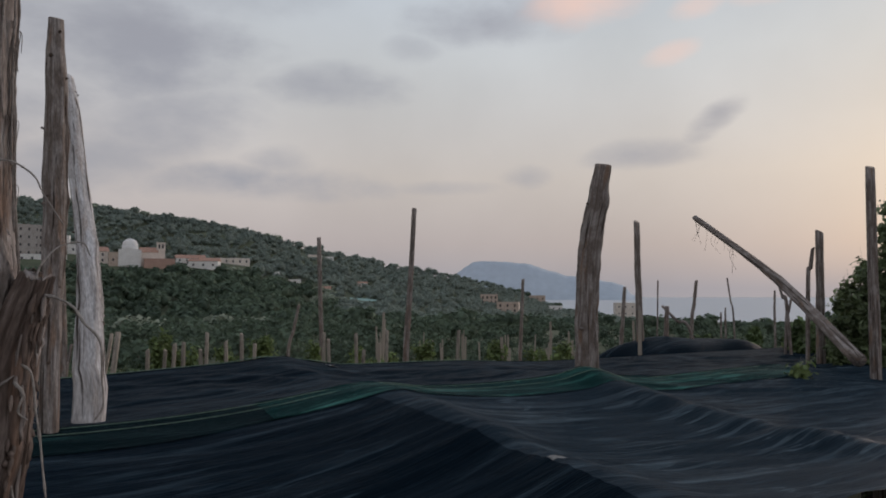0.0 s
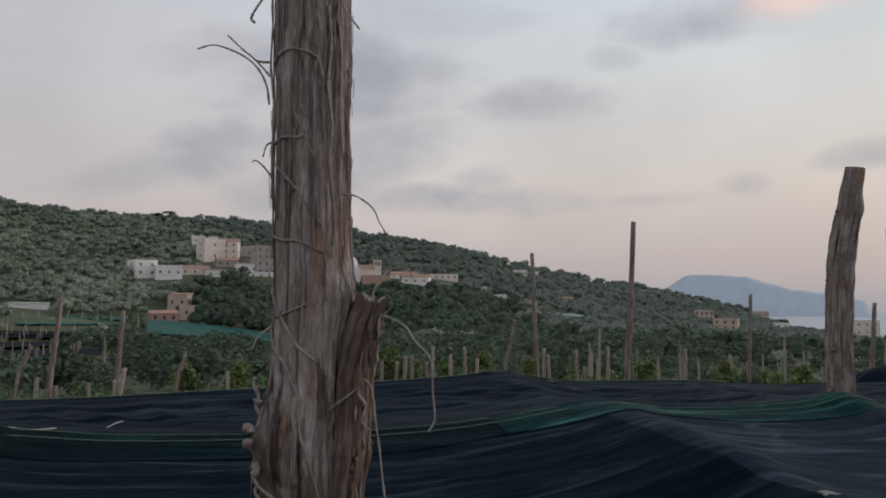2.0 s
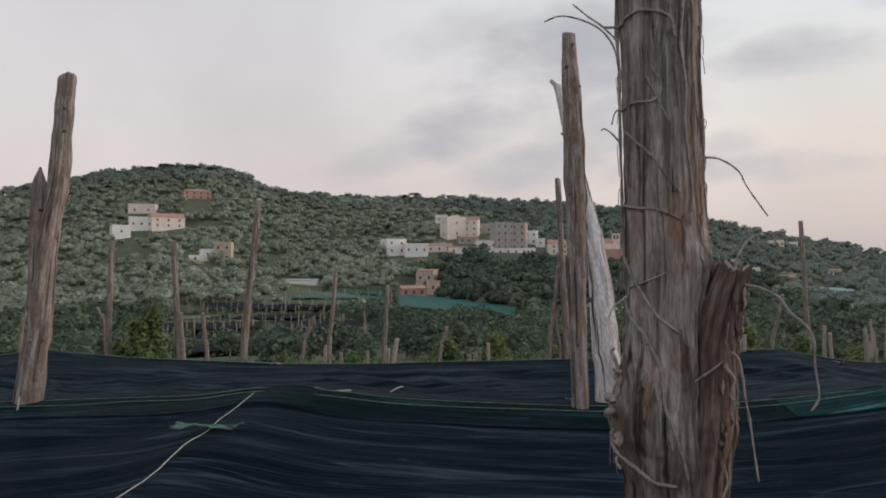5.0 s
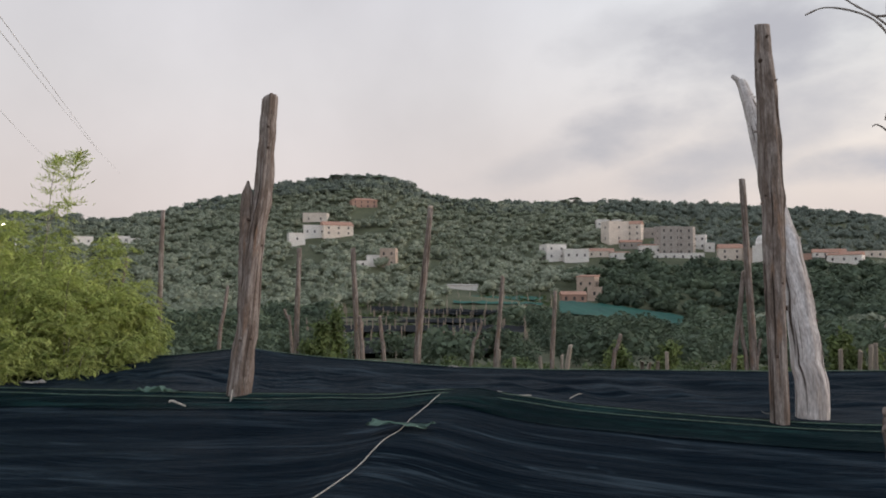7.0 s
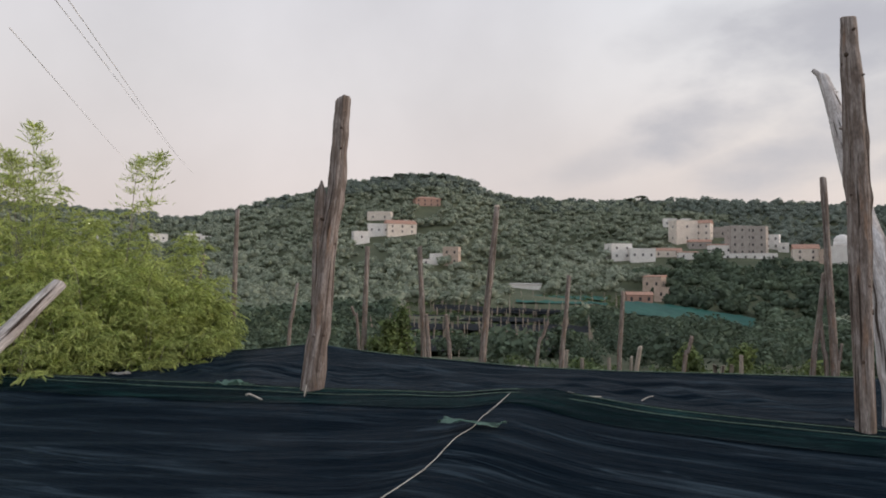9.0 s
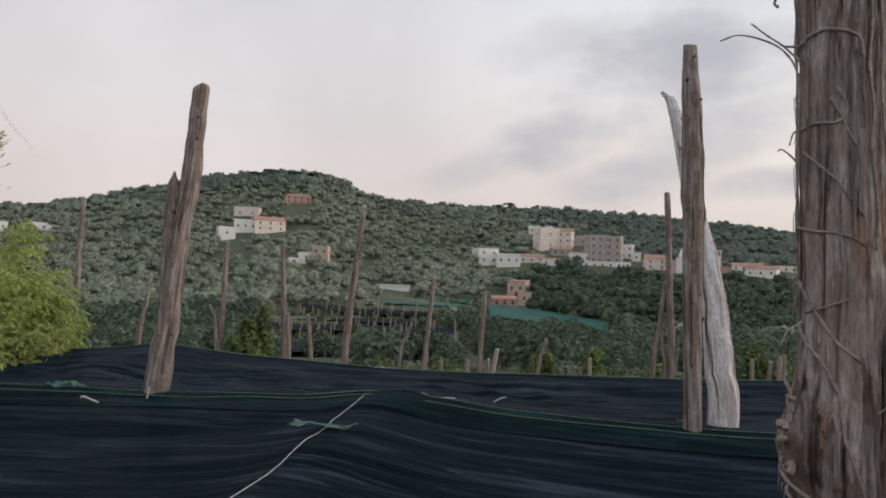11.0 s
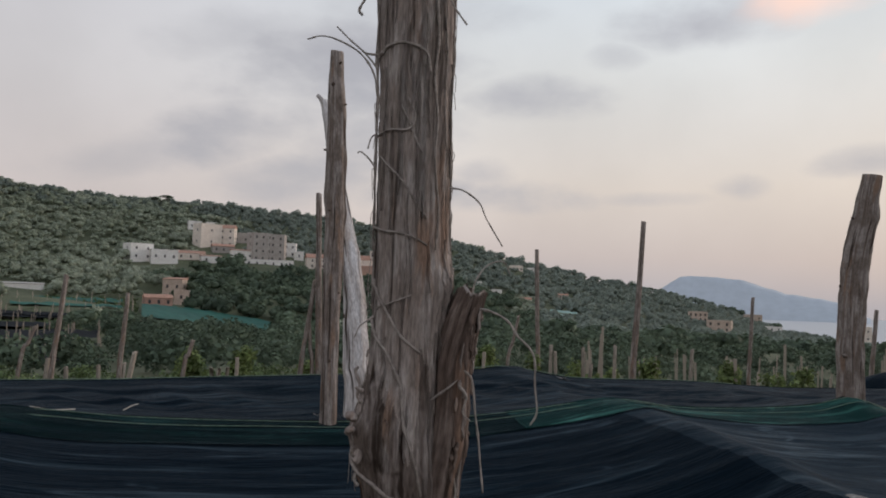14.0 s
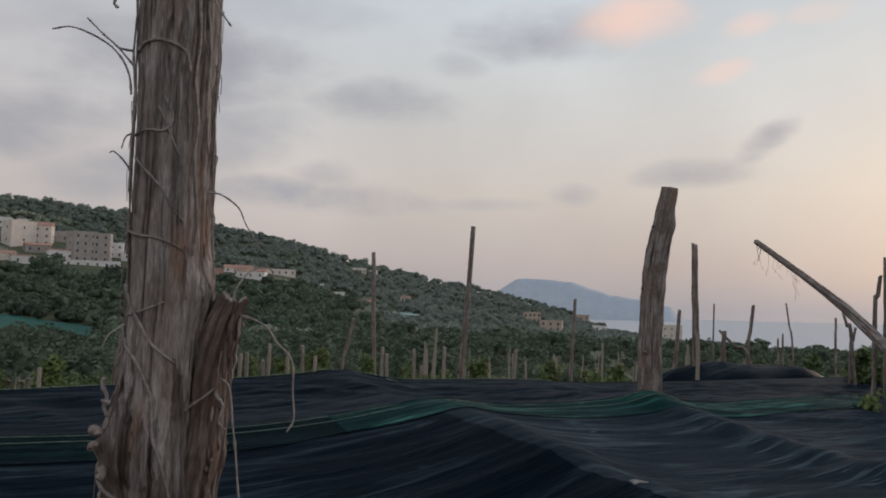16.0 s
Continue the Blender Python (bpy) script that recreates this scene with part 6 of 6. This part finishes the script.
def field_posts(az0, az1, r0, r1, step, tall, label, thick=0.09):
    vs, fs = [], []
    r = r0
    g = random.Random(int(r0))
    while r <= r1:
        n = max(2, int(radians(az1 - az0) * r / step))
        for k in range(n + 1):
            az = az0 + (az1 - az0) * k / n + g.uniform(-.05, .05)
            x, y = -r * math.sin(radians(az)), r * math.cos(radians(az))
            z, w, h = ground_at(x, y) - 0.2, thick, tall * g.uniform(0.8, 1.15)
            b = len(vs)
            lx, ly = g.uniform(-.15, .15), g.uniform(-.15, .15)
            for top in (0, 1):
                for dx, dy in ((-w, -w), (w, -w), (w, w), (-w, w)):
                    vs.append((x + dx * (1 - .3 * top) + lx * top, y + dy * (1 - .3 * top) + ly * top, z + h * top))
            fs += [(b, b + 1, b + 5, b + 4), (b + 1, b + 2, b + 6, b + 5), (b + 2, b + 3, b + 7, b + 6), (b + 3, b, b + 4, b + 7), (b + 4, b + 5, b + 6, b + 7)]
        r += step * 1.3
    tagged(from_arrays("vineyard_posts", vs, fs, stake_wood), label, "posts", kind="stuff")


field_sheet("green_net", 29.0, 38.2, 277, 322, teal_sheet, "teal green net spread over a field by a farmhouse", 2.2, 0.5)
field_posts(29.0, 38.2, 268, 275, 2.8, 2.2, "pale posts along the teal net field", 0.07)
field_sheet("shade_net", 41.0, 57.5, 92, 134, dark_sheet, "dark shading net over a vineyard in the valley", 0.5, 0.4)
field_sheet("shade_net", 41.0, 57.5, 143, 180, dark_sheet, "dark shading net over a lower vineyard terrace", 1.2, 0.4)
field_posts(41, 58, 90, 190, 4.6, 3.4, "thin vineyard posts over dark nets", 0.06)
field_sheet("shade_net", 43.5, 55.5, 200, 236, dark_sheet, "dark shading net strip on a terrace", 1.4, 0.4)
field_sheet("shade_net", 43.5, 53, 264, 284, dark_sheet, "dark shading net strip below an olive grove", 1.4, 0.4)
field_posts(43, 56, 236, 292, 4.4, 3.6, "pale posts of the terraced vineyard", 0.07)
field_posts(38.8, 47, 272, 345, 5.0, 3.2, "pergola posts on the terraces", 0.08)
field_sheet("green_net", 39.5, 46.5, 300, 309, teal_sheet, "teal green net strip over a pergola", 2.4, 0.5)
field_sheet("shade_net", 39.0, 47.5, 270, 281, dark_sheet, "dark shading net strip over a pergola", 1.8, 0.4)
field_sheet("green_net", 39.5, 45.5, 330, 343, teal_sheet, "teal green net strip on a terrace", 0.9, 0.4)
field_sheet("green_net", 5.2, 7.3, 412, 426, pale_sheet, "pale green net over a small greenhouse plot", 3.0, 0.6)
field_sheet("green_net", 6.0, 7.4, 398, 406, pale_sheet, "pale green net strip among the woods", 2.6, 0.6)
field_posts(-15, 5, 13, 40, 2.0, 3.0, "crowded vineyard stakes behind the nets", 0.035)
field_posts(-30, -10, 16, 60, 3.6, 2.6, "scattered vineyard stakes towards the sea", 0.035)


# ---- small things ----
def crumpled(name, at, size, mat, label, category, seed=0, flat=0.25):
    """A crumpled scrap lying on the net."""
    bm = bmesh.new()
    n = 14
    grid = []
    for i in range(n):
        for j in range(n):
            x, y = (i / (n - 1) - 0.5) * size[0], (j / (n - 1) - 0.5) * size[1]
            k = 1 + 0.35 * noise.noise((x * 8, y * 8, seed))
            z = flat * size[1] * (noise.noise((x * 9, y * 9, seed + 3)) + 0.6 * noise.noise((x * 22, y * 22, seed))) + 0.01
            q = ALONG * x * k + ACROSS * y * k
            grid.append(bm.verts.new((q.x, q.y, max(z, 0.004))))
    for i in range(n - 1):
        for j in range(n - 1):
            bm.faces.new((grid[i * n + j], grid[(i + 1) * n + j], grid[(i + 1) * n + j + 1], grid[i * n + j + 1]))
    bmesh.ops.solidify(bm, geom=bm.faces[:], thickness=0.004)
    ob = tagged(obj(name, bm, mat), label, category)
    ob.location = at
    return ob


crumpled("rag", (-10.05, 2.43, 2.07), (0.3, 0.1), rag, "pale crumpled rag on the net's far edge", "rag", 0, 0.25)
crumpled("rag", (-8.10, 1.57, 2.08), (0.22, 0.12), rag, "grey crumpled rag on the net", "rag", 1, 0.25)
crumpled("plastic_scrap", (-6.67, 2.14, 2.10), (0.3, 0.16), net_film, "green plastic net scrap bunched on the net", "scrap", 2, 0.5)
crumpled("plastic_scrap", (-4.19, 2.75, 2.09), (0.42, 0.16), net_film, "pale film scrap held down by a rope", "scrap", 3, 0.2)
crumpled("rag", (-6.44, 5.41, 2.07), (0.16, 0.06), rag, "white knotted cloth on the net's far edge", "rag", 4, 0.5)
crumpled("rag", (-2.86, 5.16, 2.04), (0.05, 0.05), rag, "white cloth knot at a pole's foot", "rag", 5, 0.9)
crumpled("rag", (-1.38, 9.20, 2.01), (0.1, 0.06), rag, "small white scrap on the net's far edge", "rag", 6, 0.5)
crumpled("rag", (-1.39, 9.09, 2.04), (0.14, 0.05), rag, "small white scrap on the net's far edge", "rag", 7, 0.3)
crumpled("rag", (0.60, 3.85, 2.11), (0.1, 0.05), rag, "small pale scrap on the net", "rag", 8, 0.3)
cord("rope", [(-6.35, 2.13, 2.05), (-6.34, 2.15, 2.06), (-6.32, 2.19, 2.04), (-6.30, 2.25, 2.01)], 0.009, twine, "white rope loop lying on the net", n=24)
cord("rope", [(-6.19, 2.60, 2.12), (-6.19, 2.59, 2.05), (-6.20, 2.57, 1.97), (-6.23, 2.52, 1.97)], 0.007, twine, "white rope tied at a pole's foot", n=24)
cord("power_cable", [(-22.27, 3.11, 10.62), (-92.13, 28.03, 19.01), (-161.98, 52.95, 28.40)], 0.011, cable_grey, "thin grey overhead power cable", "cable", n=30)
cord("power_cable", [(-22.22, 3.42, 10.69), (-91.91, 28.76, 18.20), (-161.60, 54.11, 26.71)], 0.011, cable_grey, "thin grey overhead power cable", "cable", n=30)
cord("power_cable", [(-22.40, 2.14, 9.59), (-93.75, 22.23, 18.23), (-165.11, 42.32, 27.87)], 0.011, cable_grey, "thin grey overhead power cable", "cable", n=30)
rough_pole("fallen_log", ((-5.85, -0.23, 2.04), (-6.12, 0.19, 2.45), (-6.45, 0.72, 2.97)), (0.07, 0.065, 0.05), grey_wood, "pale log tip slanting up beside the bamboo", sides=14, n=24, seed=91, category="log")


def umbrella_pine(at, tall, wide):
    """A stone pine: bare trunk, limbs, and a flat parasol of needle clumps."""
    e = thing("umbrella_pine", "dark umbrella pine standing on the ridge", "tree", at=at)
    part("trunk", tube(bmesh.new(), smooth_line((Vector((0, 0, -1)), Vector((0.2, 0, tall * 0.5)), Vector((0, 0, tall * 0.85))), 10), lambda s: 0.4 - 0.2 * s, 8), pole_wood, e)
    for k in range(6):
        a = k * 1.05
        part("limb", tube(bmesh.new(), smooth_line((Vector((0, 0, tall * 0.65)), Vector((math.cos(a) * wide * 0.3, math.sin(a) * wide * 0.3, tall * 0.8)), Vector((math.cos(a) * wide * 0.7, math.sin(a) * wide * 0.7, tall * 0.9))), 6), 0.12, 5), pole_wood, e)
    g = np.random.default_rng(int(tall * 10))
    n = 700
    a, d = g.uniform(0, 6.28, n), np.sqrt(g.uniform(0, 1, n)) * wide
    pts = np.stack([np.cos(a) * d, np.sin(a) * d, tall * 0.88 + (1 - (d / wide) ** 2) * tall * 0.16 * g.uniform(0.2, 1, n)], 1)
    v, f = leaf_quads(g, pts, np.tile(np.array([0, 0, 1.0]), (n, 1)), 0.5, 0.6)
    ob = from_arrays("crown", v, f, wood_leaf)
    ob.parent = e


umbrella_pine((-414.6, 551.7, 74.1), 10.3, 6.0)
umbrella_pine((-422.5, 545.7, 74.2), 8.1, 3.0)
umbrella_pine((-547.3, 420.6, 97.6), 7.3, 5.0)
umbrella_pine((-556.3, 408.7, 98.2), 7.1, 6.0)
umbrella_pine((-569.9, 389.6, 96.7), 9.6, 7.0)
umbrella_pine((-577.5, 378.2, 94.7), 8.3, 6.0)


def street_lamp(at, tall):
    """A post with a short arm and a lit globe."""
    e = thing("street_lamp", "lit street lamp glowing behind the bamboo", "street lamp", at=at)
    part("post", tube(bmesh.new(), [Vector((0, 0, -0.3)), Vector((0, 0, tall * 0.5)), Vector((0, 0, tall))], lambda s: 0.07 - 0.03 * s, 10), cable_grey, e)
    part("arm", tube(bmesh.new(), smooth_line((Vector((0, 0, tall - 0.1)), Vector((0.2, -0.3, tall + 0.1)), Vector((0.4, -0.6, tall))), 8), 0.025, 8), cable_grey, e)
    glow = bpy.data.materials.new("lamp_glow")
    glow.use_nodes = True
    p = glow.node_tree.nodes["Principled BSDF"]
    p.inputs["Emission Color"].default_value, p.inputs["Emission Strength"].default_value = (1.0, 0.92, 0.78, 1), 6.0
    bm = bmesh.new()
    bmesh.ops.create_uvsphere(bm, u_segments=16, v_segments=10, radius=0.09)
    bmesh.ops.translate(bm, verts=bm.verts, vec=(0.4, -0.6, tall - 0.12))
    part("globe", bm, glow, e, "glowing white globe")


lamp_x, lamp_y = -40 * math.sin(radians(79.0)), 40 * math.cos(radians(79.0))
street_lamp((lamp_x - 0.4, lamp_y + 0.6, ground_at(lamp_x, lamp_y)), 5.85 - ground_at(lamp_x, lamp_y))
